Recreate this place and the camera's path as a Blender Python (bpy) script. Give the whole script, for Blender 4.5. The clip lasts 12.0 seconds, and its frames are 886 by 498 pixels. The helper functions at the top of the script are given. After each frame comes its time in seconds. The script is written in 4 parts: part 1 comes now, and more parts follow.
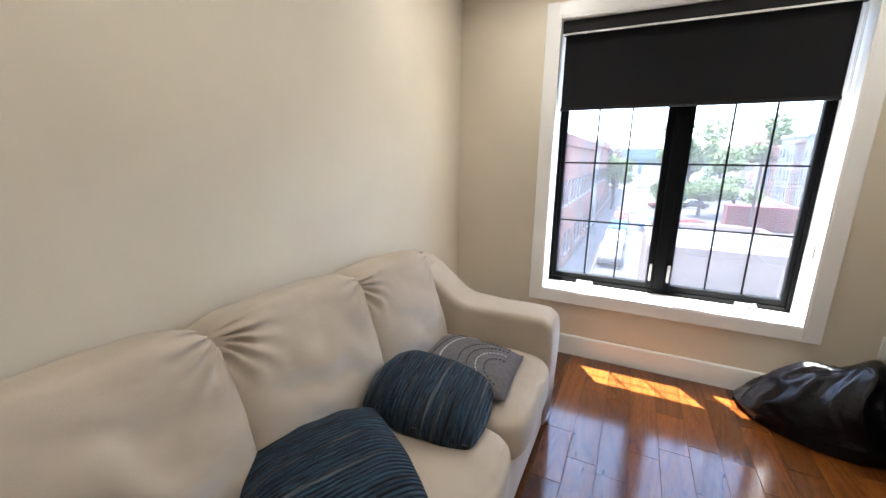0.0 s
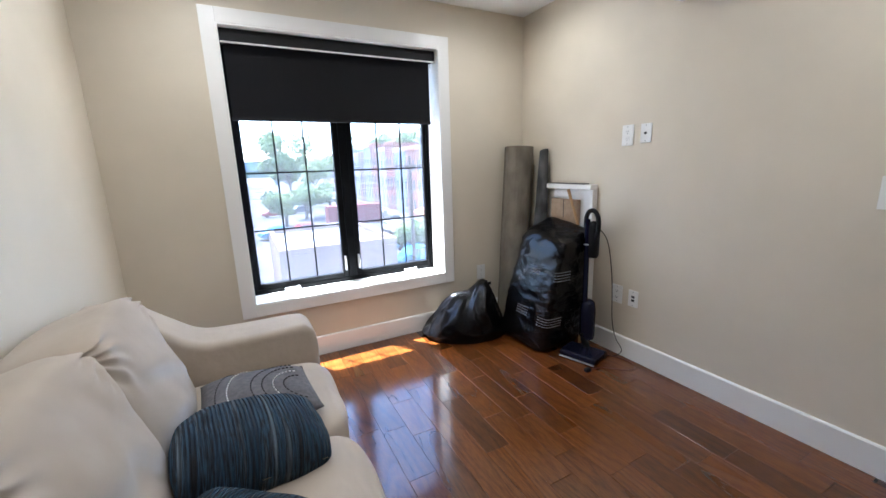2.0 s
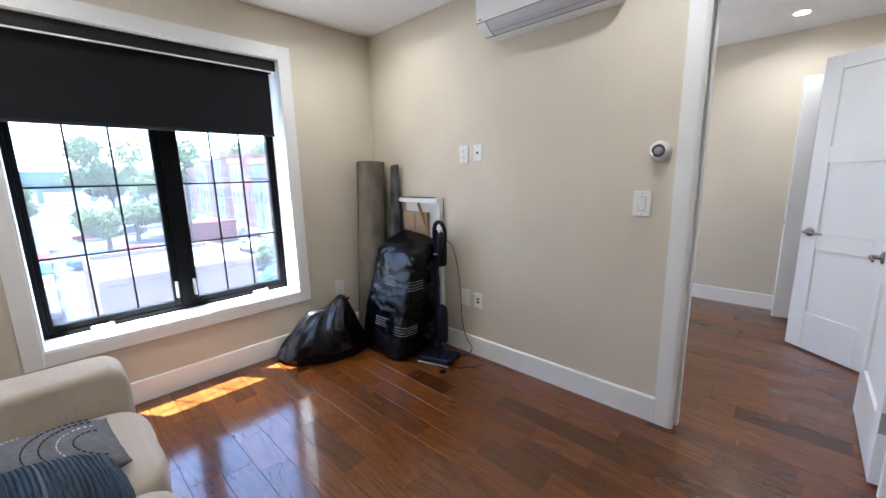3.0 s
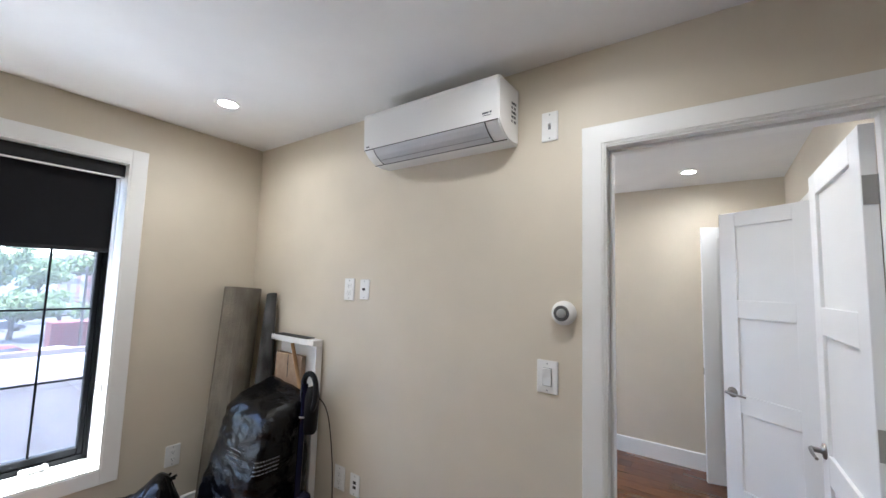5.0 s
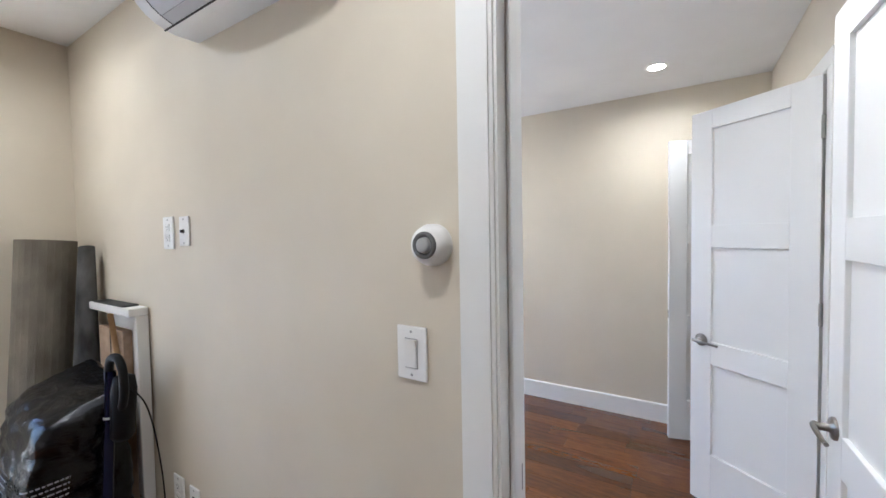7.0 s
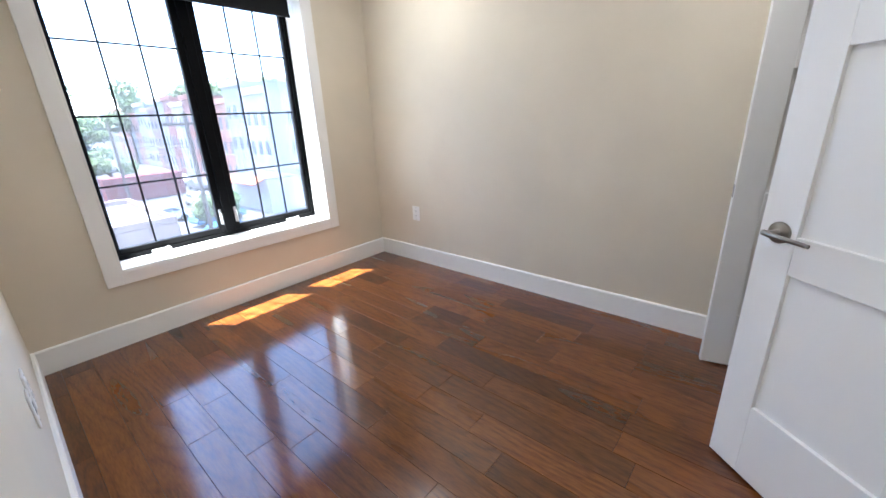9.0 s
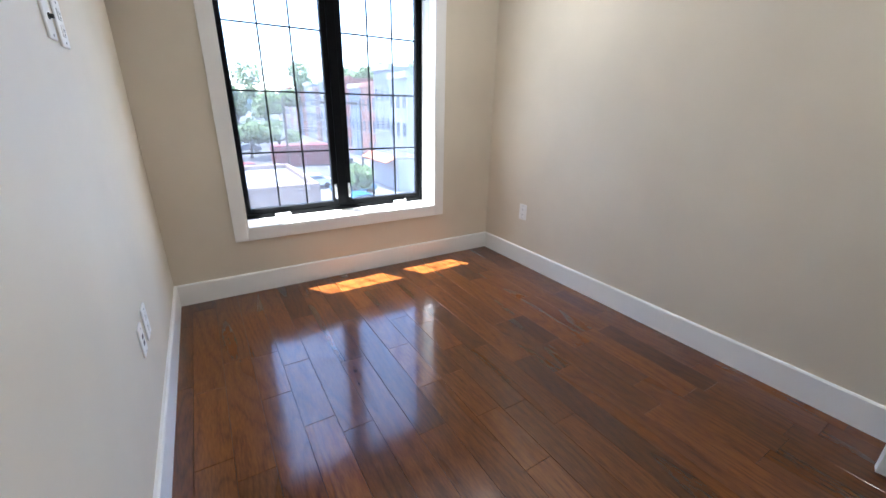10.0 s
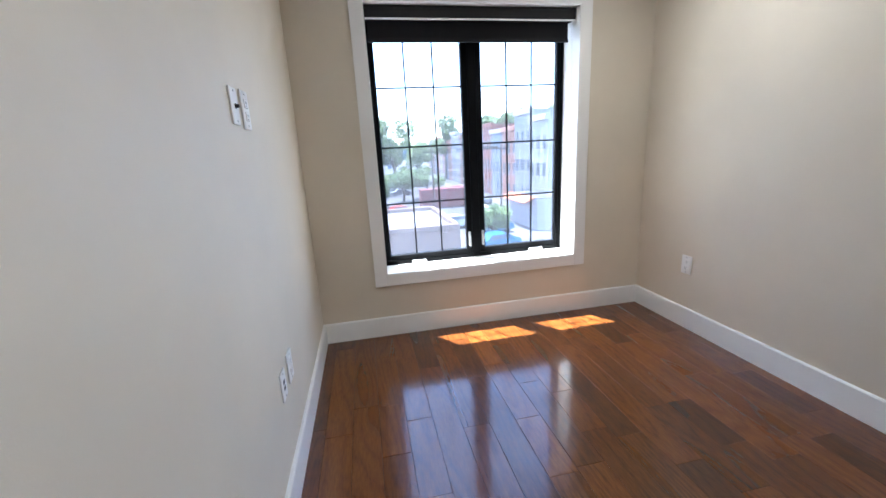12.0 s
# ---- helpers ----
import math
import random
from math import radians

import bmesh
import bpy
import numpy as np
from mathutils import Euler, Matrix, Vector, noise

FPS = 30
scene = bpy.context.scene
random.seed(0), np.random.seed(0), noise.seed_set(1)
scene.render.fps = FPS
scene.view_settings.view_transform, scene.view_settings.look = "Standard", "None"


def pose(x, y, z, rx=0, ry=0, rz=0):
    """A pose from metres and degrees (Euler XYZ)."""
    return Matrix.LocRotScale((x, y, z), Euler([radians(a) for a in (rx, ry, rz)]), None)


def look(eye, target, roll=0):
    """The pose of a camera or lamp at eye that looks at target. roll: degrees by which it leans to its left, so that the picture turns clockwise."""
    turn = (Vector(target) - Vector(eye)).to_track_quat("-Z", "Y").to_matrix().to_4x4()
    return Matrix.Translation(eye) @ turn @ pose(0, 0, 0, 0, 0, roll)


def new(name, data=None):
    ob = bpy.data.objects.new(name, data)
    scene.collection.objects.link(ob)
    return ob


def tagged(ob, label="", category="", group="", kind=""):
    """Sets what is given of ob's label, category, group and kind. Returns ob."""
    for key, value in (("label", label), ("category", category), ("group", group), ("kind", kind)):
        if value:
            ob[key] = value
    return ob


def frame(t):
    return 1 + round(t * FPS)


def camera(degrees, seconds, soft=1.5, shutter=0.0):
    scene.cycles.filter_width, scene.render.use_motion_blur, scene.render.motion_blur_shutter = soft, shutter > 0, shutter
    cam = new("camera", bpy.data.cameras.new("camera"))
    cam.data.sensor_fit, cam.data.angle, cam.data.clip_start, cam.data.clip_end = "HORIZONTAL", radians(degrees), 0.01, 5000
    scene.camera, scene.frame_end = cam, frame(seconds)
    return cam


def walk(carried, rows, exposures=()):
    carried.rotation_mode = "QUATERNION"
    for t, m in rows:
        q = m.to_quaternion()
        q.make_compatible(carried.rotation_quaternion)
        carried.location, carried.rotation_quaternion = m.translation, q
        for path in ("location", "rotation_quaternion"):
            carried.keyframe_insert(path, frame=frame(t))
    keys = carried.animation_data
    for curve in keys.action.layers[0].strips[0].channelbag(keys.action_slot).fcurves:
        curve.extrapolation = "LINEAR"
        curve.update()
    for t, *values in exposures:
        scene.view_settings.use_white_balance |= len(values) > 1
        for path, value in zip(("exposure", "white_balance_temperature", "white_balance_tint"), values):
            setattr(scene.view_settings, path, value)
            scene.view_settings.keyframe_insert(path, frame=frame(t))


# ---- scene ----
cam = camera(97.8, 12.0)
PATH = [
    (0, (0.062, 0.015, 1.331), (-0.796, 1.761, 0.868), 0.6),
    (0.5, (-0.155, 0.088, 1.318), (-0.653, 1.981, 0.905), -0.7),
    (1, (-0.300, 0.088, 1.282), (-0.346, 2.051, 0.895), -1.8),
    (1.5, (-0.415, -0.007, 1.320), (0.030, 1.894, 0.893), -2.1),
    (2, (-0.437, -0.100, 1.314), (0.450, 1.640, 0.892), -1.9),
    (2.5, (-0.392, -0.163, 1.318), (0.815, 1.378, 0.906), -1.7),
    (3, (-0.354, -0.210, 1.318), (1.060, 1.153, 0.945), -1.3),
    (3.5, (-0.281, -0.240, 1.320), (1.265, 0.993, 1.021), -0.9),
    (3.6, (-0.265, -0.246, 1.326), (1.297, 0.968, 1.040), -0.7),
    (3.7, (-0.231, -0.249, 1.333), (1.344, 0.954, 1.060), -0.5),
    (5.3, (0.319, -0.085, 1.555), (1.929, 1.066, 1.843), 2.0),
    (5.5, (0.383, -0.058, 1.572), (1.975, 1.103, 1.915), 2.2),
    (6, (0.574, -0.049, 1.577), (2.112, 1.175, 1.944), 2.5),
    (6.5, (0.792, -0.092, 1.532), (2.377, 1.112, 1.732), 1.5),
    (7, (1.022, -0.121, 1.432), (2.721, 0.932, 1.361), -1.0),
    (7.2, (1.108, -0.131, 1.386), (2.840, 0.850, 1.189), -2.0),
    (8.8, (1.908, -0.196, 1.212), (3.424, 0.948, 0.583), -2.8),
    (9, (1.968, -0.164, 1.226), (3.397, 1.075, 0.577), -2.4),
    (9.5, (2.065, -0.088, 1.241), (3.248, 1.375, 0.562), -0.2),
    (10, (2.156, -0.108, 1.221), (3.142, 1.491, 0.534), 1.1),
    (10.5, (2.175, -0.133, 1.223), (3.091, 1.503, 0.527), 0.6),
    (11, (2.182, -0.134, 1.234), (3.009, 1.561, 0.568), -0.5),
    (11.5, (2.193, -0.090, 1.254), (2.859, 1.691, 0.633), -1.6),
    (12, (2.241, 0.034, 1.253), (2.607, 1.940, 0.769), -3.1),
]
walk(cam, [(t, look(eye, target, roll)) for t, eye, target, roll in PATH], [(0.0, 5.27, 6030, 10), (1.0, 5.12, 5500, 10), (2.5, 5.38, 5380, 10), (5.5, 5.24, 5450, 10), (7.0, 5.46, 5360, 10), (9.0, 5.30, 5540, 10), (9.5, 5.06, 5560, 10), (10.5, 5.0, 5450, 10), (12.0, 4.89, 5420, 10)])

# ---- light ----
world = bpy.data.worlds.new("sky")
scene.world = world
world.use_nodes = True
wn = world.node_tree.nodes
sky = wn.new("ShaderNodeTexSky")
sky.sky_type, sky.sun_disc = "NISHITA", False
TO_SUN = Vector((-0.18, 0.264, 1.0)).normalized()
sky.sun_elevation = math.asin(TO_SUN.z)
sky.sun_rotation = math.atan2(TO_SUN.x, TO_SUN.y)
wn["Background"].inputs["Strength"].default_value = 0.15
world.node_tree.links.new(sky.outputs[0], wn["Background"].inputs[0])
sun = new("sun", bpy.data.lights.new("sun", "SUN"))
sun.data.energy, sun.data.angle, sun.data.color = 1.8, radians(0.5), (1.0, 0.95, 0.86)
sun.matrix_world = look(TO_SUN * 30, (0, 0, 0))
# unseen lamp added outside each window, for daylight bounced off sunlit street and roofs
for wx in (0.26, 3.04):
    bounce = new("daylight_fill_lamp", bpy.data.lights.new("daylight_fill_lamp", "AREA"))
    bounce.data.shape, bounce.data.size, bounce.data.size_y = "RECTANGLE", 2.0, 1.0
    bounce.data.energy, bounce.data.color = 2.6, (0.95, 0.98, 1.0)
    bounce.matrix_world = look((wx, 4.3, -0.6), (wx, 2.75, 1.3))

# ---- the plan, in metres ----
XL, XR, YW, YO, CZ = -1.10, 1.75, 2.631, 2.90, 2.456      # first room: side walls, window wall and its outer face, ceiling
BL, BR, YB = 1.87, 4.31, -0.61                            # second room: side walls, back wall
YA = -2.0                                                 # first room: wall behind
WX0, WX1, WZ0, WZ1 = -0.453, 0.966, 0.449, 2.151            # window opening of the first room
SHIFT = 2.781                                             # from the first window to the second
DY0, DY1, DZ = -0.537, 0.193, 2.047                        # doorway between the rooms
CX0, CX1 = 3.10, 4.22                                     # closet opening in the second room's back wall
# lamps at x -0.5 and 2.4 are unseen, added on a guessed grid
LAMPS_A = ((1.2, 2.03), (1.2, 0.3), (-0.5, 0.3), (-0.5, 2.03))
LAMPS_B = ((3.81, 0.02), (2.4, 0.02), (3.81, 1.75))


# ---- materials ----
def material(name, color, rough=0.5, metal=0.0, spec=0.5):
    m = bpy.data.materials.new(name)
    m.use_nodes = True
    b = m.node_tree.nodes["Principled BSDF"]
    b.inputs["Base Color"].default_value = (*color, 1)
    b.inputs["Roughness"].default_value = rough
    b.inputs["Metallic"].default_value = metal
    b.inputs["Specular IOR Level"].default_value = spec
    return m


def node(m, kind, **inputs):
    n = m.node_tree.nodes.new(kind)
    for k, v in inputs.items():
        n.inputs[k.replace("_", " ")].default_value = v
    return n


def wire(m, a, b):
    m.node_tree.links.new(a, b)


def bsdf(m):
    return m.node_tree.nodes["Principled BSDF"]


def coords(m, stretch=(1, 1, 1), space="Object"):
    tc = node(m, "ShaderNodeTexCoord")
    mp = node(m, "ShaderNodeMapping")
    mp.inputs["Scale"].default_value = stretch
    wire(m, tc.outputs[space], mp.inputs["Vector"])
    return mp.outputs["Vector"]


def bump(m, height, strength, distance=0.01):
    b = node(m, "ShaderNodeBump", Strength=strength, Distance=distance)
    wire(m, height, b.inputs["Height"])
    old = bsdf(m).inputs["Normal"]
    if old.is_linked:
        wire(m, old.links[0].from_socket, b.inputs["Normal"])
    wire(m, b.outputs["Normal"], old)


def mottle(m, vec, c0, c1, scale, lo=0.35, hi=0.65, detail=5.0):
    """Base colour between two tones by noise."""
    n = node(m, "ShaderNodeTexNoise", Scale=scale, Detail=detail)
    wire(m, vec, n.inputs["Vector"])
    r = node(m, "ShaderNodeValToRGB")
    r.color_ramp.elements[0].position, r.color_ramp.elements[1].position = lo, hi
    r.color_ramp.elements[0].color, r.color_ramp.elements[1].color = (*c0, 1), (*c1, 1)
    wire(m, n.outputs["Fac"], r.inputs["Fac"])
    wire(m, r.outputs["Color"], bsdf(m).inputs["Base Color"])
    return r.outputs["Color"]


def paint(name, c, rough, grain=260.0, strength=0.06, vary=0.04):
    m = material(name, c, rough)
    v = coords(m)
    mottle(m, v, [x * (1 - vary) for x in c], [min(1, x * (1 + vary)) for x in c], 1.7)
    n = node(m, "ShaderNodeTexNoise", Scale=grain, Detail=3.0)
    wire(m, v, n.inputs["Vector"])
    bump(m, n.outputs["Fac"], strength, 0.004)
    big = node(m, "ShaderNodeTexNoise", Scale=5.0, Detail=2.0)
    wire(m, v, big.inputs["Vector"])
    bump(m, big.outputs["Fac"], 0.05, 0.01)
    return m


WALL = paint("wall_paint", (0.66, 0.59, 0.47), 0.55)
CEIL = paint("ceiling_paint", (0.82, 0.81, 0.79), 0.8, 180.0)
TRIM = paint("trim_paint", (0.83, 0.82, 0.79), 0.32, 90.0, 0.03, 0.02)
DOORPAINT = paint("door_paint", (0.84, 0.84, 0.83), 0.35, 120.0, 0.03, 0.02)
PLATE = material("plate_plastic", (0.82, 0.81, 0.78), 0.3)
DARK = material("socket_dark", (0.02, 0.02, 0.02), 0.5)
HINGE = material("hinge_steel", (0.36, 0.35, 0.33), 0.4, 0.7)
NICKEL = material("satin_nickel", (0.27, 0.25, 0.23), 0.3, 1.0)
BLACKFRAME = paint("black_frame", (0.003, 0.0034, 0.004), 0.55, 120.0, 0.04, 0.1)
GREYMETAL = material("grey_steel", (0.36, 0.36, 0.35), 0.45, 0.3)


def plank_material():
    m = material("oak_plank", (0.15, 0.05, 0.02), 0.2)
    info = node(m, "ShaderNodeObjectInfo")
    tc = node(m, "ShaderNodeTexCoord")
    off = node(m, "ShaderNodeCombineXYZ")
    mul = node(m, "ShaderNodeMath")
    mul.operation = "MULTIPLY"
    mul.inputs[1].default_value = 37.0
    wire(m, info.outputs["Random"], mul.inputs[0])
    wire(m, mul.outputs[0], off.inputs["X"])
    wire(m, mul.outputs[0], off.inputs["Z"])
    add = node(m, "ShaderNodeVectorMath")
    wire(m, tc.outputs["Object"], add.inputs[0])
    wire(m, off.outputs[0], add.inputs[1])
    mp = node(m, "ShaderNodeMapping")
    mp.inputs["Scale"].default_value = (1, 0.14, 1)
    wire(m, add.outputs[0], mp.inputs["Vector"])
    # cathedral grain: rings warped by slow noise
    warp = node(m, "ShaderNodeTexNoise", Scale=5.5, Detail=1.0)
    wire(m, mp.outputs[0], warp.inputs["Vector"])
    rings = node(m, "ShaderNodeMath")
    rings.operation = "MULTIPLY"
    rings.inputs[1].default_value = 26.0
    wire(m, warp.outputs["Fac"], rings.inputs[0])
    saw = node(m, "ShaderNodeMath")
    saw.operation = "PINGPONG"
    saw.inputs[1].default_value = 1.0
    wire(m, rings.outputs[0], saw.inputs[0])
    line = node(m, "ShaderNodeMath")
    line.operation = "POWER"
    line.inputs[1].default_value = 0.5
    wire(m, saw.outputs[0], line.inputs[0])
    pores = node(m, "ShaderNodeTexNoise", Scale=150.0, Detail=4.0)
    wire(m, mp.outputs[0], pores.inputs["Vector"])
    mix = node(m, "ShaderNodeMath")
    mix.operation = "MULTIPLY_ADD"
    mix.inputs[1].default_value = 0.36
    wire(m, line.outputs[0], mix.inputs[0])
    wire(m, pores.outputs["Fac"], mix.inputs[2])
    ramp = node(m, "ShaderNodeValToRGB")
    e = ramp.color_ramp.elements
    e[0].position, e[1].position = 0.38, 0.98
    e[0].color, e[1].color = (0.068, 0.0174, 0.0032, 1), (0.160, 0.0495, 0.0086, 1)
    wire(m, mix.outputs[0], ramp.inputs["Fac"])
    tone = node(m, "ShaderNodeValToRGB")
    t = tone.color_ramp.elements
    t[0].position, t[1].position = 0.0, 1.0
    t[0].color, t[1].color = (0.42, 0.38, 0.36, 1), (1.18, 1.2, 1.2, 1)
    for p, k in ((0.14, 0.68), (0.5, 0.92)):
        x = t.new(p)
        x.color = (k, k, k, 1)
    wire(m, info.outputs["Random"], tone.inputs["Fac"])
    both = node(m, "ShaderNodeMix")
    both.data_type, both.blend_type = "RGBA", "MULTIPLY"
    both.inputs[0].default_value = 1.0
    wire(m, ramp.outputs[0], both.inputs[6])
    wire(m, tone.outputs[0], both.inputs[7])
    wire(m, both.outputs[2], bsdf(m).inputs["Base Color"])
    bump(m, mix.outputs[0], 0.09, 0.0015)
    bsdf(m).inputs["Specular IOR Level"].default_value = 0.08
    bsdf(m).inputs["Coat IOR"].default_value = 1.6
    bsdf(m).inputs["Coat Weight"].default_value = 1.0
    bsdf(m).inputs["Coat Roughness"].default_value = 0.13
    wav = node(m, "ShaderNodeTexNoise", Scale=9.0, Detail=2.0)
    wire(m, tc.outputs["Object"], wav.inputs["Vector"])
    bump(m, wav.outputs["Fac"], 0.05, 0.01)
    rr = node(m, "ShaderNodeMapRange")
    rr.inputs["To Min"].default_value, rr.inputs["To Max"].default_value = 0.22, 0.36
    wire(m, warp.outputs["Fac"], rr.inputs["Value"])
    wire(m, rr.outputs[0], bsdf(m).inputs["Roughness"])
    return m


PLANK = plank_material()
# grey tint dims the view outside, put in to balance its brightness against indoors
GLASS = material("window_glass", (0.215, 0.215, 0.22), 0.0)
bsdf(GLASS).inputs["Transmission Weight"].default_value = 1.0
bsdf(GLASS).inputs["IOR"].default_value = 1.45
# added translucent veil scatters daylight in the panes, imitating glare over the view
glare_veil = node(GLASS, "ShaderNodeBsdfTranslucent", Color=(1.0, 0.96, 0.93, 1))
dn = node(GLASS, "ShaderNodeTexNoise", Scale=3.0, Detail=5.0)
wire(GLASS, coords(GLASS), dn.inputs["Vector"])
dr = node(GLASS, "ShaderNodeMapRange", To_Min=0.009, To_Max=0.016)
wire(GLASS, dn.outputs["Fac"], dr.inputs["Value"])
veil_mix = node(GLASS, "ShaderNodeMixShader")
wire(GLASS, dr.outputs[0], veil_mix.inputs[0])
wire(GLASS, bsdf(GLASS).outputs[0], veil_mix.inputs[1])
wire(GLASS, glare_veil.outputs[0], veil_mix.inputs[2])
wire(GLASS, veil_mix.outputs[0], GLASS.node_tree.nodes["Material Output"].inputs["Surface"])
bsdf(BLACKFRAME).inputs["Specular IOR Level"].default_value = 0.08


# ---- mesh helpers ----
def link_mesh(name, bm, mat, parent=None, smooth=False):
    me = bpy.data.meshes.new(name)
    bm.normal_update()
    bm.to_mesh(me)
    bm.free()
    for mm in (mat if isinstance(mat, (list, tuple)) else [mat]):
        me.materials.append(mm)
    if smooth:
        me.polygons.foreach_set("use_smooth", [True] * len(me.polygons))
    ob = new(name, me)
    ob.parent = parent
    return ob


def part(name, bm, mat, parent, label="", smooth=False):
    ob = link_mesh(name, bm, mat, parent, smooth)
    if label:
        tagged(ob, label)
    return ob


def thing(name, label, category, at=None, group="", kind=""):
    ob = new(name)
    ob.empty_display_size = 0.05
    if at is not None:
        ob.matrix_basis = at if isinstance(at, Matrix) else Matrix.Translation(at)
    return tagged(ob, label, category, group, kind)


def add_box(bm, x0, x1, y0, y1, z0, z1, bevel=0.0, seg=2, m=None):
    """A box with rounded edges, added to bm."""
    r = bmesh.ops.create_cube(bm, size=1.0)
    vs = r["verts"]
    for v in vs:
        v.co = Vector((x0 + (v.co.x + 0.5) * (x1 - x0), y0 + (v.co.y + 0.5) * (y1 - y0), z0 + (v.co.z + 0.5) * (z1 - z0)))
    if bevel > 0:
        es = list({e for v in vs for e in v.link_edges})
        out = bmesh.ops.bevel(bm, geom=es, offset=bevel, segments=seg, affect="EDGES", profile=0.5)
        vs = list({v for f in out["faces"] for v in f.verts} | {v for v in vs if v.is_valid})
    if m is not None:
        bmesh.ops.transform(bm, matrix=m, verts=vs)
    return vs


def box(x0, x1, y0, y1, z0, z1, bevel=0.0, seg=2):
    bm = bmesh.new()
    add_box(bm, x0, x1, y0, y1, z0, z1, bevel, seg)
    return bm


def add_cyl(bm, r0, r1, h, m=None, n=20, bevel=0.0):
    """A cylinder or cone from z 0 to h, moved by m."""
    r = bmesh.ops.create_cone(bm, cap_ends=True, segments=n, radius1=r0, radius2=r1, depth=h)
    vs = r["verts"]
    bmesh.ops.translate(bm, vec=(0, 0, h / 2), verts=vs)
    if bevel > 0:
        es = [e for e in {e for v in vs for e in v.link_edges} if abs(e.verts[0].co.z - e.verts[1].co.z) < 1e-6]
        out = bmesh.ops.bevel(bm, geom=es, offset=bevel, segments=2, affect="EDGES", profile=0.5)
        vs = list({v for f in out["faces"] for v in f.verts} | {v for v in vs if v.is_valid})
    if m is not None:
        bmesh.ops.transform(bm, matrix=m, verts=vs)
    return vs


def add_lathe(bm, profile, m=None, n=28):
    """A turned shape about z from (radius, height) pairs."""
    rings = []
    for r, z in profile:
        rings.append([bm.verts.new((r * math.cos(2 * math.pi * i / n), r * math.sin(2 * math.pi * i / n), z)) for i in range(n)] if r > 1e-6 else [bm.verts.new((0, 0, z))])
    for a, b in zip(rings, rings[1:]):
        for i in range(n):
            j = (i + 1) % n
            if len(a) == 1:
                bm.faces.new((a[0], b[i], b[j]))
            elif len(b) == 1:
                bm.faces.new((a[i], a[j], b[0]))
            else:
                bm.faces.new((a[i], a[j], b[j], b[i]))
    vs = [v for r in rings for v in r]
    if m is not None:
        bmesh.ops.transform(bm, matrix=m, verts=vs)


def add_tube(bm, pts, radius, n=10, radii=None):
    """A round tube along points."""
    pts = [Vector(p) for p in pts]
    rings = []
    up = Vector((0.123, 0.31, 0.94)).normalized()
    for i, p in enumerate(pts):
        d = (pts[min(i + 1, len(pts) - 1)] - pts[max(i - 1, 0)]).normalized()
        a = d.cross(up)
        if a.length < 0.1:
            a = d.cross(Vector((1, 0, 0)))
        a.normalize()
        b = d.cross(a)
        r = radii[i] if radii else radius
        rings.append([bm.verts.new(p + a * r * math.cos(2 * math.pi * k / n) + b * r * math.sin(2 * math.pi * k / n)) for k in range(n)])
    for a, b in zip(rings, rings[1:]):
        for k in range(n):
            bm.faces.new((a[k], a[(k + 1) % n], b[(k + 1) % n], b[k]))
    bm.faces.new(rings[0])
    bm.faces.new(list(reversed(rings[-1])))


def spline(pts, steps=8):
    """Points along a smooth curve through pts."""
    P = [Vector(p) for p in pts]
    out = []
    for i in range(len(P) - 1):
        p0, p1, p2, p3 = P[max(i - 1, 0)], P[i], P[i + 1], P[min(i + 2, len(P) - 1)]
        for k in range(steps):
            t = k / steps
            out.append(0.5 * ((2 * p1) + (p2 - p0) * t + (2 * p0 - 5 * p1 + 4 * p2 - p3) * t * t + (3 * p1 - p0 - 3 * p2 + p3) * t ** 3))
    out.append(P[-1])
    return out


def extrude_profile(bm, prof, axis, a0, a1):
    """A closed profile (two coordinates) swept along the axis from a0 to a1."""
    def place(p, a):
        u, v = p
        return {"x": (a, u, v), "y": (u, a, v), "z": (u, v, a)}[axis]
    r0 = [bm.verts.new(place(p, a0)) for p in prof]
    r1 = [bm.verts.new(place(p, a1)) for p in prof]
    n = len(prof)
    for i in range(n):
        bm.faces.new((r0[i], r0[(i + 1) % n], r1[(i + 1) % n], r1[i]))
    bm.faces.new(r0)
    bm.faces.new(list(reversed(r1)))
    bmesh.ops.recalc_face_normals(bm, faces=bm.faces[:])


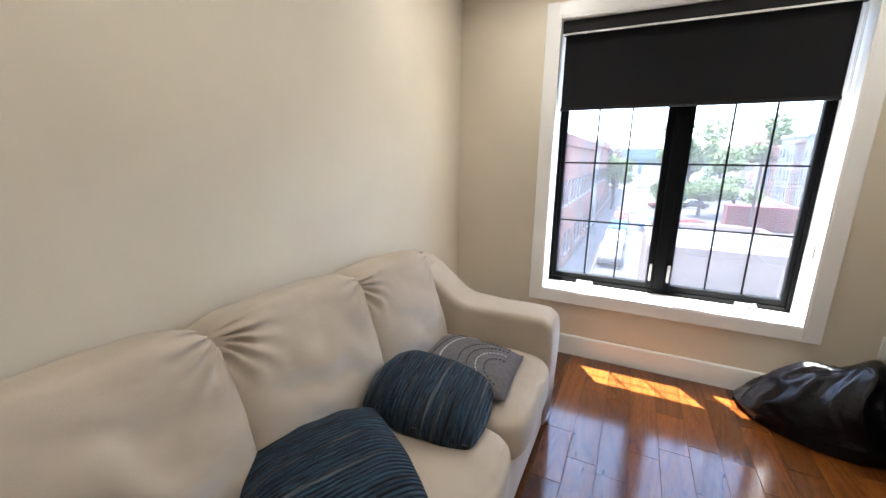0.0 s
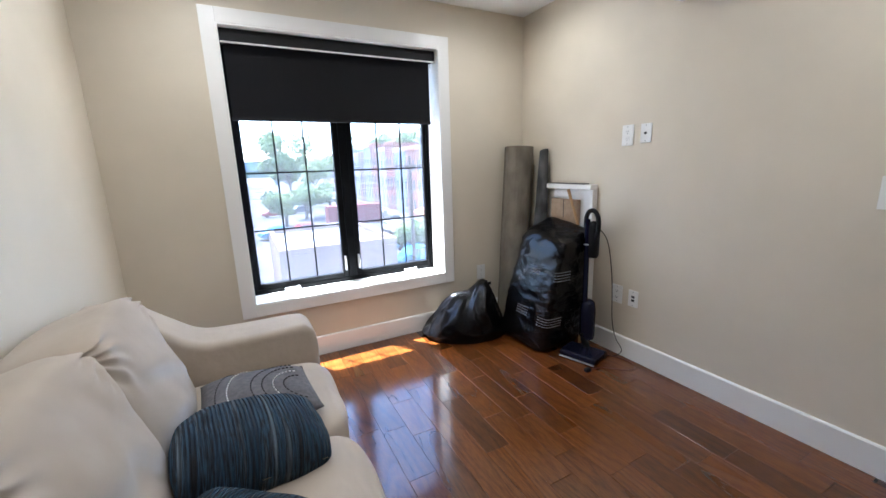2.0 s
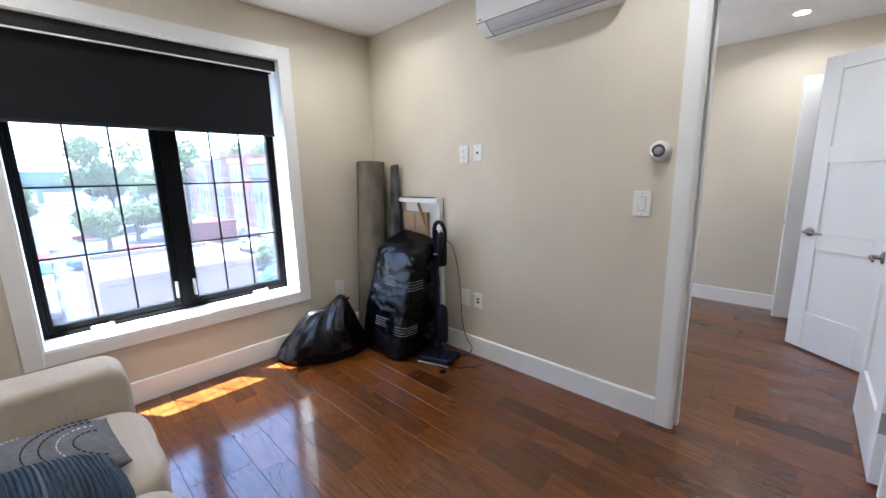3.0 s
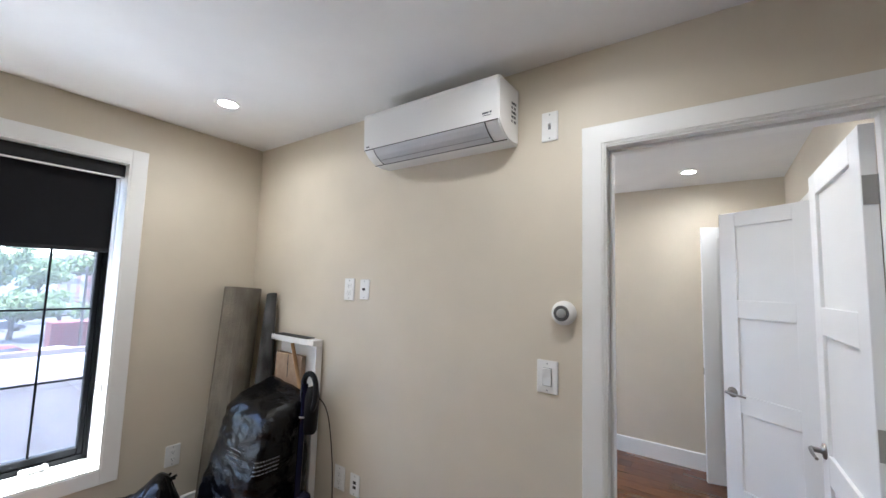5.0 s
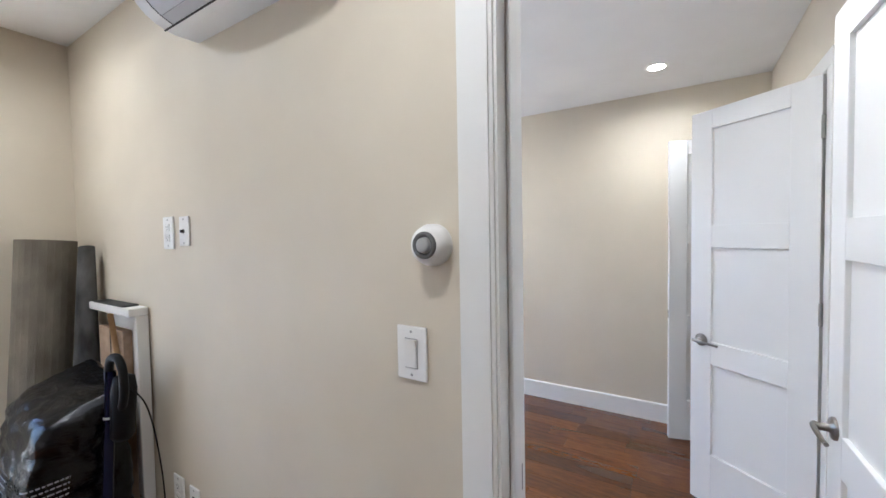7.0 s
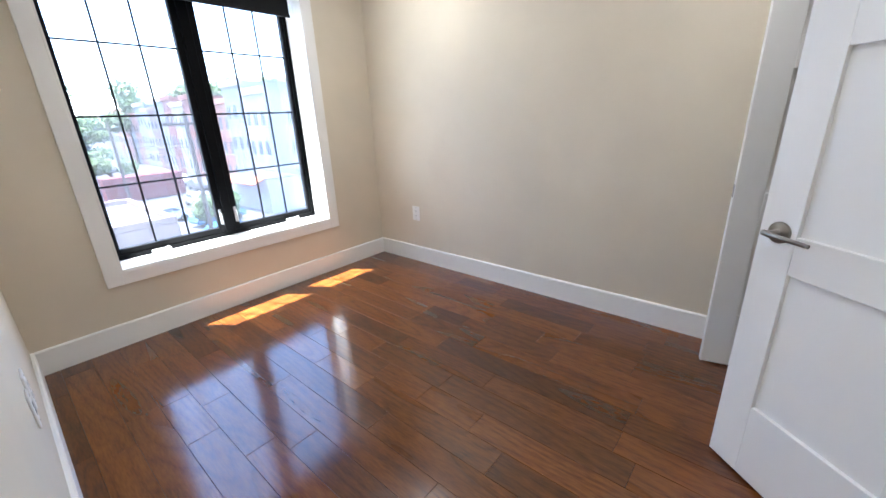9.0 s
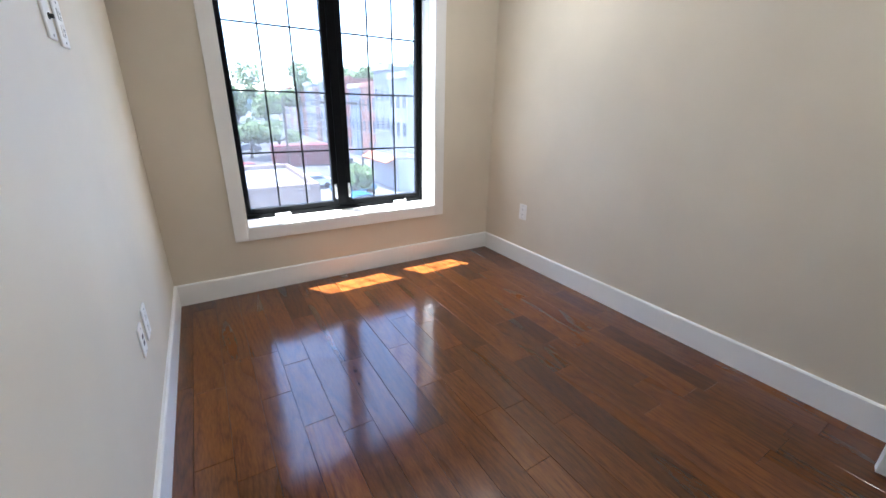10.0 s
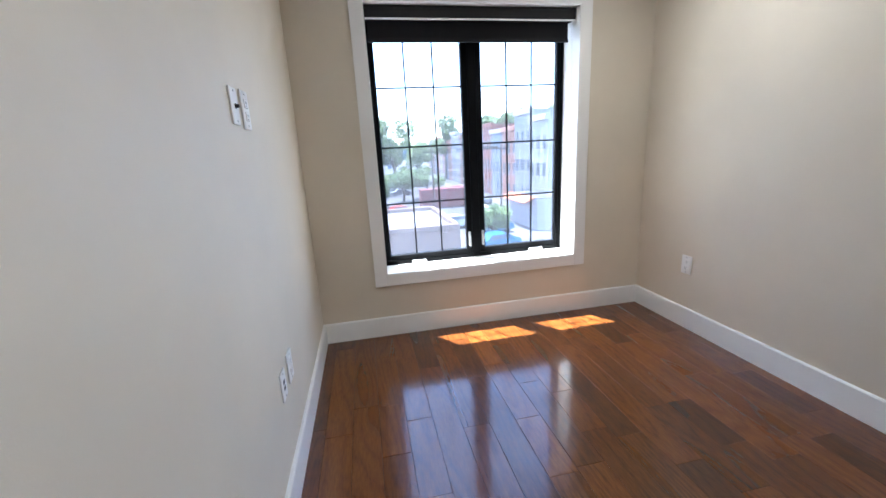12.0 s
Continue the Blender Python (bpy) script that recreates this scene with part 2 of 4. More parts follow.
def wall_mesh(axis, t0, t1, u0, u1, z0, z1, holes):
    """A wall of thickness t0 to t1 along u, with rectangular openings through it."""
    bm = bmesh.new()
    us = sorted({u0, u1, *[h[0] for h in holes], *[h[1] for h in holes]})
    zs = sorted({z0, z1, *[h[2] for h in holes], *[h[3] for h in holes]})

    def solid(i, k):
        if i < 0 or k < 0 or i >= len(us) - 1 or k >= len(zs) - 1:
            return False
        u, z = (us[i] + us[i + 1]) / 2, (zs[k] + zs[k + 1]) / 2
        return not any(h[0] < u < h[1] and h[2] < z < h[3] for h in holes)
    cache = {}

    def vert(u, t, z):
        key = (round(u, 5), round(t, 5), round(z, 5))
        if key not in cache:
            cache[key] = bm.verts.new((u, t, z) if axis == "x" else (t, u, z))
        return cache[key]

    def quad(*p):
        bm.faces.new([vert(*q) for q in p])
    for i in range(len(us) - 1):
        for k in range(len(zs) - 1):
            if not solid(i, k):
                continue
            a, b, c, d = us[i], us[i + 1], zs[k], zs[k + 1]
            quad((a, t0, c), (b, t0, c), (b, t0, d), (a, t0, d))
            quad((b, t1, c), (a, t1, c), (a, t1, d), (b, t1, d))
            if not solid(i - 1, k):
                quad((a, t0, c), (a, t0, d), (a, t1, d), (a, t1, c))
            if not solid(i + 1, k):
                quad((b, t0, c), (b, t1, c), (b, t1, d), (b, t0, d))
            if not solid(i, k - 1):
                quad((a, t0, c), (a, t1, c), (b, t1, c), (b, t0, c))
            if not solid(i, k + 1):
                quad((a, t0, d), (b, t0, d), (b, t1, d), (a, t1, d))
    bmesh.ops.recalc_face_normals(bm, faces=bm.faces[:])
    return bm


def structure(name, bm, mat, label, category):
    return tagged(link_mesh(name, bm, mat), label, category, kind="structure")


# ---- shell ----
T = 0.12
structure("wall_north", wall_mesh("x", YW, YO, XL - T, BR + T, -0.3, CZ + 0.3, [(WX0, WX1, WZ0, WZ1), (WX0 + SHIFT, WX1 + SHIFT, WZ0, WZ1)]), WALL, "beige painted wall with two deep window openings", "wall")
structure("wall_west", wall_mesh("y", XL - T, XL, YA - T, YW, -0.3, CZ + 0.3, []), WALL, "plain beige painted wall behind the sofa", "wall")
structure("wall_middle", wall_mesh("y", XR, BL, YA - T, YW, -0.3, CZ + 0.3, [(DY0 - 0.02, DY1 + 0.02, -0.01, DZ + 0.02)]), WALL, "beige painted partition wall with a doorway", "wall")
structure("wall_east", wall_mesh("y", BR, BR + T, YB - 0.9, YW, -0.3, CZ + 0.3, []), WALL, "plain beige painted wall of the empty room", "wall")
structure("wall_south", wall_mesh("x", YA - T, YA, XL, XR, -0.3, CZ + 0.3, []), WALL, "plain beige painted wall closing the sofa room", "wall")
structure("wall_closet_front", wall_mesh("x", YB - 0.11, YB, BL, BR, -0.3, CZ + 0.3, [(CX0, CX1, -0.01, 2.05)]), WALL, "beige painted wall with a closet opening", "wall")
structure("wall_closet_back", wall_mesh("x", YB - 0.9, YB - 0.8, BL, BR, -0.3, CZ + 0.3, []), WALL, "beige painted back wall of the closet", "wall")
structure("ceiling_1", box(XL - T, (XR + BL) / 2, YA - T, YO, CZ, CZ + 0.15), CEIL, "smooth white painted ceiling", "ceiling")
structure("ceiling_2", box((XR + BL) / 2, BR + T, YB - 0.9, YO, CZ, CZ + 0.15), CEIL, "smooth white painted ceiling", "ceiling")
floor_1 = structure("floor", (lambda b: (add_box(b, XL - T, BL, YA - T, YO - 0.02, -0.2, -0.0125), add_box(b, BL, BR + T, YB - 0.9, YO - 0.02, -0.2, -0.0125), b)[2])(bmesh.new()), DARK, "glossy reddish brown oak plank floor", "floor")


def baseboard(name, axis, face, side, a0, a1):
    """A flat white skirting board with an eased top edge; side: which way it stands off the wall."""
    t, h = 0.016 * side, 0.14
    bm = bmesh.new()
    prof = [(face, 0.0), (face + t, 0.0), (face + t, h - 0.006), (face + t * 0.6, h), (face, h)]
    extrude_profile(bm, prof, "x" if axis == "x" else "y", a0, a1)
    return structure(name, bm, TRIM, "white painted flat baseboard along the wall", "baseboard")


baseboard("baseboard_1", "y", XL, 1, YA, YW)
baseboard("baseboard_2", "x", YW, -1, XL + 0.016, XR - 0.016)
baseboard("baseboard_3", "y", XR, -1, DY1 + 0.089, YW)
baseboard("baseboard_4", "y", XR, -1, YA, DY0 - 0.097)
baseboard("baseboard_5", "y", BL, 1, DY1 + 0.089, YW)
baseboard("baseboard_6", "x", YW, -1, BL + 0.016, BR - 0.016)
baseboard("baseboard_7", "y", BR, -1, YB, YW)
baseboard("baseboard_8", "x", YB, 1, BL + 0.016, CX0 - 0.07)


# ---- windows ----
def window(name, dx, blind_bottom):
    w = thing(name, "black casement window pair with grilles in a white cased opening", "window", (dx, 0, 0), kind="structure")
    # casing boards round the opening
    o, face = 0.078, YW - 0.02
    a, b, c, d = WX0, WX1, WZ0, WZ1
    for nm, q in (("casing", (a - o, a, c - o, d + o)), ("casing", (b, b + o, c - o, d + o)), ("casing", (a, b, d, d + o)), ("casing", (a, b, c - o, c))):
        part(nm, box(q[0], q[1], face, YW, q[2], q[3], 0.002, 1), TRIM, w)
    # white lining of the reveal
    part("reveal", box(a, a + 0.01, face + 0.002, 2.83, c, d), TRIM, w)
    part("reveal", box(b - 0.01, b, face + 0.002, 2.83, c, d), TRIM, w)
    part("reveal", box(a + 0.01, b - 0.01, face + 0.002, 2.83, d - 0.01, d), TRIM, w)
    part("window_sill", box(a + 0.01, b - 0.01, face + 0.002, 2.835, c, c + 0.01, 0.002, 1), TRIM, w, "white painted sill")
    # outer frame, mullion and sashes
    y0, y1 = 2.825, 2.885
    z0, z1 = c + 0.01, d - 0.01
    xm0, xm1 = 0.232, 0.292
    bm = bmesh.new()
    add_box(bm, a, a + 0.032, y0, y1, c, d, 0.003, 1)
    add_box(bm, b - 0.032, b, y0, y1, c, d, 0.003, 1)
    add_box(bm, a + 0.032, b - 0.032, y0, y1, c, c + 0.04, 0.003, 1)
    add_box(bm, a + 0.032, b - 0.032, y0, y1, d - 0.035, d, 0.003, 1)
    add_box(bm, xm0, xm1, y0, y1, c + 0.04, d - 0.035, 0.003, 1)
    part("window_frame", bm, BLACKFRAME, w)
    for s0, s1 in ((a + 0.032, xm0), (xm1, b - 0.032)):
        sb = bmesh.new()
        f = 0.042
        q0, q1 = c + 0.04, d - 0.035
        add_box(sb, s0, s0 + f * 0.6, y0 + 0.008, y1 - 0.004, q0, q1, 0.004, 1) if s0 < 0 else add_box(sb, s0, s0 + f, y0 + 0.008, y1 - 0.004, q0, q1, 0.004, 1)
        add_box(sb, s1 - f, s1, y0 + 0.008, y1 - 0.004, q0, q1, 0.004, 1) if s0 < 0 else add_box(sb, s1 - f * 0.6, s1, y0 + 0.008, y1 - 0.004, q0, q1, 0.004, 1)
        g0, g1 = (s0 + f * 0.6, s1 - f) if s0 < 0 else (s0 + f, s1 - f * 0.6)
        add_box(sb, g0, g1, y0 + 0.008, y1 - 0.004, q0, q0 + 0.038, 0.004, 1)
        add_box(sb, g0, g1, y0 + 0.008, y1 - 0.004, q1 - 0.04, q1, 0.004, 1)
        sash = part("sash", sb, BLACKFRAME, w)
        h0, h1 = q0 + 0.038, q1 - 0.04
        pane = part("pane", box(g0, g1, 2.856, 2.860, h0, h1), GLASS, sash, "clear glass")
        pane.visible_shadow = False
        for k in (1, 2):
            x = g0 + (g1 - g0) * k / 3
            part("muntin", box(x - 0.005, x + 0.005, 2.848, 2.8555, h0, h1), BLACKFRAME, sash)
        for z in (0.907, 1.302, 1.694):
            part("muntin", box(g0, g1, 2.849, 2.8545, z - 0.005, z + 0.005), BLACKFRAME, sash)
        # crank operator on the bottom rail
        cx = -0.19 if s0 < 0 else 0.74
        cb = bmesh.new()
        add_box(cb, cx - 0.055, cx + 0.055, 2.796, y0 + 0.004, c + 0.0105, c + 0.034, 0.006, 2)
        add_box(cb, cx - 0.03, cx + 0.045, 2.782, 2.798, c + 0.018, c + 0.03, 0.004, 2)
        add_cyl(cb, 0.009, 0.007, 0.022, Matrix.Translation((cx + 0.035, 2.788, c + 0.026)), 12)
        part("crank_operator", cb, GREYMETAL, w, "grey metal crank housing", True)
        # latch lever near the middle
        lx = xm0 - 0.022 if s0 < 0 else xm1 + 0.022
        lb = bmesh.new()
        add_box(lb, lx - 0.008, lx + 0.008, y0 - 0.006, y0 + 0.009, c + 0.10, c + 0.21, 0.003, 2)
        add_box(lb, lx - 0.005, lx + 0.005, y0 - 0.026, y0 - 0.012, c + 0.10, c + 0.185, 0.004, 2)
        add_box(lb, lx - 0.005, lx + 0.005, y0 - 0.02, y0, c + 0.16, c + 0.175, 0.003, 1)
        part("latch", lb, GREYMETAL, w, "silver latch lever")
    # roller blind
    bl = thing("roller_blind", "black fabric roller blind partly lowered in the window", "blind", (dx, 0, 0), group="roller blinds")
    part("cassette", box(a + 0.011, b - 0.011, 2.665, 2.755, 2.068, d - 0.012, 0.006, 2), BLIND, bl, "black fabric covered headrail")
    part("cassette_edge", box(a + 0.013, b - 0.013, 2.660, 2.672, 2.058, 2.067, 0.002, 1), TRIM, bl, "thin pale metal strip")
    fab = bmesh.new()
    nx = 40
    x0, x1 = a + 0.025, b - 0.04
    rows = []
    for k in range(2):
        z = 2.075 if k == 0 else blind_bottom + 0.01
        rows.append([fab.verts.new((x0 + (x1 - x0) * i / nx, 2.72 + 0.0012 * math.sin(i * 0.7), z)) for i in range(nx + 1)])
    for i in range(nx):
        fab.faces.new((rows[0][i], rows[0][i + 1], rows[1][i + 1], rows[1][i]))
    bmesh.ops.solidify(fab, geom=fab.faces[:], thickness=0.0012)
    part("fabric", fab, BLIND, bl, "matt black blackout fabric")
    part("bottom_bar", box(x0 - 0.003, x1 + 0.003, 2.714, 2.726, blind_bottom - 0.008, blind_bottom + 0.012, 0.003, 2), BLIND, bl)
    ch = bmesh.new()
    add_tube(ch, [(b - 0.022, 2.70, 2.06), (b - 0.021, 2.699, 1.5), (b - 0.02, 2.698, 0.86)], 0.0022, 6)
    add_tube(ch, [(b - 0.022, 2.72, 2.06), (b - 0.021, 2.719, 1.5), (b - 0.02, 2.718, 0.86)], 0.0022, 6)
    part("chain", ch, PLATE, bl, "white bead chain")
    part("chain_holder", box(b - 0.03, b - 0.0101, 2.688, 2.728, 0.82, 0.90, 0.004, 2), PLATE, bl, "clear white chain holder")
    return w


BLIND = material("blackout_fabric", (0.013, 0.012, 0.013), 0.85)
_v = coords(BLIND)
_n = node(BLIND, "ShaderNodeTexNoise", Scale=900.0, Detail=2.0)
wire(BLIND, _v, _n.inputs["Vector"])
bump(BLIND, _n.outputs["Fac"], 0.3, 0.002)
window("window_1", 0.0, 1.635)
window("window_2", SHIFT, 1.95)


# ---- doorway and doors ----
doorway = thing("door_frame", "white painted door frame with flat casing", "door frame", kind="structure")
for face, side in ((XR, -1), (BL, 1)):
    for u0, u1 in ((DY1, DY1 + 0.088), (DY0, DY0 - 0.096)):
        bm = bmesh.new()
        s = 1 if u1 > u0 else -1
        t = 0.018 * side
        extrude_profile(bm, [(face, u0 + s * 0.016), (face + t, u0 + s * 0.016), (face + t, u1 - s * 0.002), (face + t * 0.8, u1), (face, u1)], "z", 0.0, DZ + 0.016)
        part("casing", bm, TRIM, doorway)
        bm = bmesh.new()
        extrude_profile(bm, [(face, u0), (face + t * 0.5, u0), (face + t * 0.5, u0 + s * 0.006), (face + t * 0.78, u0 + s * 0.007), (face + t * 0.78, u0 + s * 0.016), (face, u0 + s * 0.016)], "z", 0.0, DZ + 0.016)
        part("bead", bm, TRIM, doorway)
    bm = bmesh.new()
    t = 0.018 * side
    extrude_profile(bm, [(face, DZ + 0.016), (face + t, DZ + 0.016), (face + t, DZ + 0.086), (face + t * 0.8, DZ + 0.088), (face, DZ + 0.088)], "y", DY0 - 0.096, DY1 + 0.088)
    part("casing", bm, TRIM, doorway)
    bm = bmesh.new()
    extrude_profile(bm, [(face, DZ), (face + t * 0.5, DZ), (face + t * 0.5, DZ + 0.006), (face + t * 0.78, DZ + 0.007), (face + t * 0.78, DZ + 0.016), (face, DZ + 0.016)], "y", DY0, DY1)
    part("bead", bm, TRIM, doorway)
for y0, y1, s0, s1 in ((DY1, DY1 + 0.0195, DY1 - 0.012, DY1), (DY0 - 0.0195, DY0, DY0, DY0 + 0.012)):
    part("jamb", box(XR, BL, y0, y1, 0, DZ + 0.0195), TRIM, doorway)
    part("door_stop", box(XR + 0.035, XR + 0.078, s0, s1, 0, DZ - 0.012, 0.002, 1), TRIM, doorway)
part("jamb", box(XR, BL, DY0, DY1, DZ, DZ + 0.0195), TRIM, doorway)
part("door_stop", box(XR + 0.035, XR + 0.078, DY0, DY1, DZ - 0.012, DZ, 0.002, 1), TRIM, doorway)
part("strike_plate", box(XR + 0.085, XR + 0.112, DY1 - 0.0012, DY1 + 0.002, 0.84, 0.90, 0.0005, 1), NICKEL, doorway, "metal strike plate")


def door_leaf(name, at, width, mirror, label, knob=True):
    """A shaker door of three flat panels. It lies along +x from the hinge, its faces towards +y and -y."""
    d = thing(name, label, "door", at, kind="structure")
    th, z0, z1 = 0.036, 0.012, 2.035
    st = 0.108
    k = th / 2
    for x0, x1 in ((0.002, st), (width - st, width)):
        part("stile", box(x0, x1, -k, k, z0, z1, 0.0015, 1), DOORPAINT, d)
    levels = ((z0, 0.283), (0.752, 0.866), (1.347, 1.46), (1.94, z1))
    for a, b in levels:
        part("rail", box(st, width - st, -k, k, a, b, 0.0015, 1), DOORPAINT, d)
    for (_, a), (b, _) in zip(levels, levels[1:]):
        part("panel", box(st - 0.001, width - st + 0.001, -k + 0.013, k - 0.013, a - 0.001, b + 0.001), DOORPAINT, d)
    hz = 0.868
    for s in ((1, -1) if knob else ()):
        hb = bmesh.new()
        turn = Matrix.Translation((width - 0.06, s * k, hz)) @ Euler((radians(-90 * s), 0, 0)).to_matrix().to_4x4()
        add_lathe(hb, [(0.0, 0.0), (0.032, 0.0), (0.032, 0.005), (0.029, 0.009), (0.014, 0.011), (0.0115, 0.016), (0.0105, 0.042), (0.0, 0.044)], turn)
        handle = part("handle", hb, NICKEL, d, "satin nickel lever handle", True)
        lb = bmesh.new()
        pts = spline([(width - 0.06 + 0.014, s * (k + 0.040), hz), (width - 0.06, s * (k + 0.046), hz + 0.001), (width - 0.11, s * (k + 0.05), hz), (width - 0.175, s * (k + 0.047), hz - 0.003)], 6)
        add_tube(lb, pts, 0.009, 10, [0.009 - 0.003 * i / (len(pts) - 1) for i in range(len(pts))])
        part("lever", lb, NICKEL, handle, smooth=True)
    for z in (0.29, 1.09, 1.83):
        hb = bmesh.new()
        add_cyl(hb, 0.0065, 0.0065, 0.09, Matrix.Translation((-0.004, mirror * (k + 0.004), z - 0.045)), 12)
        add_box(hb, -0.0012, 0.0021, -k + 0.002, k - 0.002, z - 0.045, z + 0.045)
        for q in (-0.03, 0.0, 0.03):
            add_cyl(hb, 0.0035, 0.0035, 0.0012, Matrix.Translation((-0.001, mirror * (k - 0.014), z + q)) @ Euler((0, radians(-90), 0)).to_matrix().to_4x4(), 8)
        part("hinge", hb, HINGE, d, "dark brushed steel butt hinge")
    part("latch_plate", box(width - 0.0005, width + 0.0012, -0.012, 0.012, hz - 0.028, hz + 0.028), NICKEL, d)
    return d


door_leaf("door_1", pose(BL + 0.008, -0.518, 0, 0, 0, 1.0), 0.69, -1, "white three panel shaker door standing wide open")
door_leaf("door_2", pose(3.118, -0.598, 0, 0, 0, math.degrees(math.atan2(0.795, 0.606)) - 2.0), 0.55, 1, "white three panel closet door standing half open")
door_leaf("door_3", pose(4.205, -0.585, 0, 0, 0, math.degrees(math.atan2(0.546, -0.141))), 0.562, -1, "white three panel closet door standing open", False)
closet = thing("closet_frame", "white painted casing round the closet opening", "door frame", kind="structure")
part("casing", box(CX0 - 0.065, CX0, YB, YB + 0.016, 0, 2.05, 0.002, 1), TRIM, closet)
part("casing", box(CX1, CX1 + 0.065, YB, YB + 0.016, 0, 2.05, 0.002, 1), TRIM, closet)
part("casing", box(CX0 - 0.065, CX1 + 0.065, YB, YB + 0.016, 2.05, 2.115, 0.002, 1), TRIM, closet)


# ---- ceiling lamps ----
GLOW = material("lamp_diffuser", (0.9, 0.9, 0.88), 0.4)
bsdf(GLOW).inputs["Emission Color"].default_value = (1.0, 0.93, 0.82, 1)
bsdf(GLOW).inputs["Emission Strength"].default_value = 3.0
LAMP_POWER = 0.115
for i, (x, y) in enumerate(LAMPS_A + LAMPS_B):
    dl = thing("downlight", "round white recessed downlight, lit, in the ceiling", "ceiling light", (x, y, CZ), group="recessed downlights")
    bm = bmesh.new()
    add_lathe(bm, [(0.046, -0.001), (0.046, -0.004), (0.056, -0.005), (0.064, -0.003), (0.066, 0.0), (0.046, 0.0)])
    part("trim_ring", bm, PLATE, dl, "white trim ring", True)
    bm = bmesh.new()
    add_lathe(bm, [(0.0, -0.002), (0.046, -0.002), (0.046, 0.0), (0.0, 0.0)])
    part("diffuser", bm, GLOW, dl, "glowing diffuser")
    lamp = bpy.data.lights.new("downlight_lamp", "AREA")
    lamp.shape, lamp.size, lamp.energy, lamp.color = "DISK", 0.088, LAMP_POWER * (1.0 if i < len(LAMPS_A) else 1.3), (1.0, 0.91, 0.78)
    lo = new("downlight_lamp", lamp)
    lamp.spread = radians(155)
    lo.location = (x, y, CZ - 0.007)

# ---- wall plates, switches and thermostat ----
def at_wall(x, y, z, turn):
    return pose(x, y, z, 0, 0, turn)


def plate_base(name, label, category, m, w, h, group=""):
    p = thing(name, label, category, m, group)
    bm = bmesh.new()
    add_box(bm, -w / 2, w / 2, -0.007, 0.0, -h / 2, h / 2, 0.004, 2)
    part("plate", bm, PLATE, p)
    for s in (-1, 1):
        sb = bmesh.new()
        add_cyl(sb, 0.0032, 0.0032, 0.0012, Matrix.Translation((0, -0.0068, s * h * 0.4)) @ Euler((radians(90), 0, 0)).to_matrix().to_4x4(), 10)
        part("screw", sb, GREYMETAL, p)
    return p


def outlet(m):
    p = plate_base("wall_outlet", "white plastic duplex outlet plate on beige wall", "outlet", m, 0.082, 0.126, "duplex outlets")
    for s in (-1, 1):
        bm = bmesh.new()
        add_box(bm, -0.017, 0.017, -0.0095, -0.006, s * 0.021 - 0.0145, s * 0.021 + 0.0145, 0.003, 2)
        sock = part("socket", bm, PLATE, p)
        db = bmesh.new()
        add_box(db, -0.0075, -0.0055, -0.0098, -0.008, s * 0.021 - 0.002, s * 0.021 + 0.007)
        add_box(db, 0.0055, 0.0075, -0.0098, -0.008, s * 0.021 - 0.002, s * 0.021 + 0.006)
        add_cyl(db, 0.0028, 0.0028, 0.002, Matrix.Translation((0, -0.008, s * 0.021 - 0.008)) @ Euler((radians(90), 0, 0)).to_matrix().to_4x4(), 8)
        part("slots", db, DARK, sock)
    return p


def jack_plate(m, two=False):
    p = plate_base("jack_plate", "white plastic wall plate with a cable jack", "wall plate", m, 0.072, 0.112, "jack plates")
    for z in ((-0.012, 0.012) if two else (0.0,)):
        bm = bmesh.new()
        if two:
            add_box(bm, -0.012, 0.012, -0.0078, -0.006, z - 0.008, z + 0.008, 0.001, 1)
        else:
            add_cyl(bm, 0.0055, 0.0055, 0.012, Matrix.Translation((0, -0.006, z)) @ Euler((radians(90), 0, 0)).to_matrix().to_4x4(), 12)
            add_cyl(bm, 0.008, 0.008, 0.004, Matrix.Translation((0, -0.006, z)) @ Euler((radians(90), 0, 0)).to_matrix().to_4x4(), 6)
        part("jack", bm, DARK, p, "dark cable jack")
    return p


def rocker_switch(m):
    p = plate_base("light_switch", "white plastic rocker light switch plate by the door", "light switch", m, 0.086, 0.128)
    part("surround", box(-0.0185, 0.0185, -0.0085, -0.006, -0.0355, 0.0355, 0.001, 1), material("switch_shadow_gap", (0.35, 0.34, 0.33), 0.5), p)
    bm = bmesh.new()
    extrude_profile(bm, [(-0.006, -0.033), (-0.010, -0.033), (-0.0112, 0.0), (-0.0155, 0.033), (-0.006, 0.033)], "x", -0.0165, 0.0165)
    part("rocker", bm, PLATE, p)
    return p


def toggle_switch(m):
    p = plate_base("toggle_switch", "white plastic toggle switch plate beside the air conditioner", "light switch", m, 0.07, 0.126)
    part("slot", box(-0.0055, 0.0055, -0.0085, -0.006, -0.013, 0.013), material("slot_grey", (0.2, 0.2, 0.2), 0.5), p)
    bm = bmesh.new()
    add_box(bm, -0.004, 0.004, -0.022, -0.005, -0.004, 0.005, 0.0015, 1, Matrix.Translation((0, 0, 0)) @ Euler((radians(-25), 0, 0)).to_matrix().to_4x4())
    part("toggle", bm, PLATE, p)
    return p


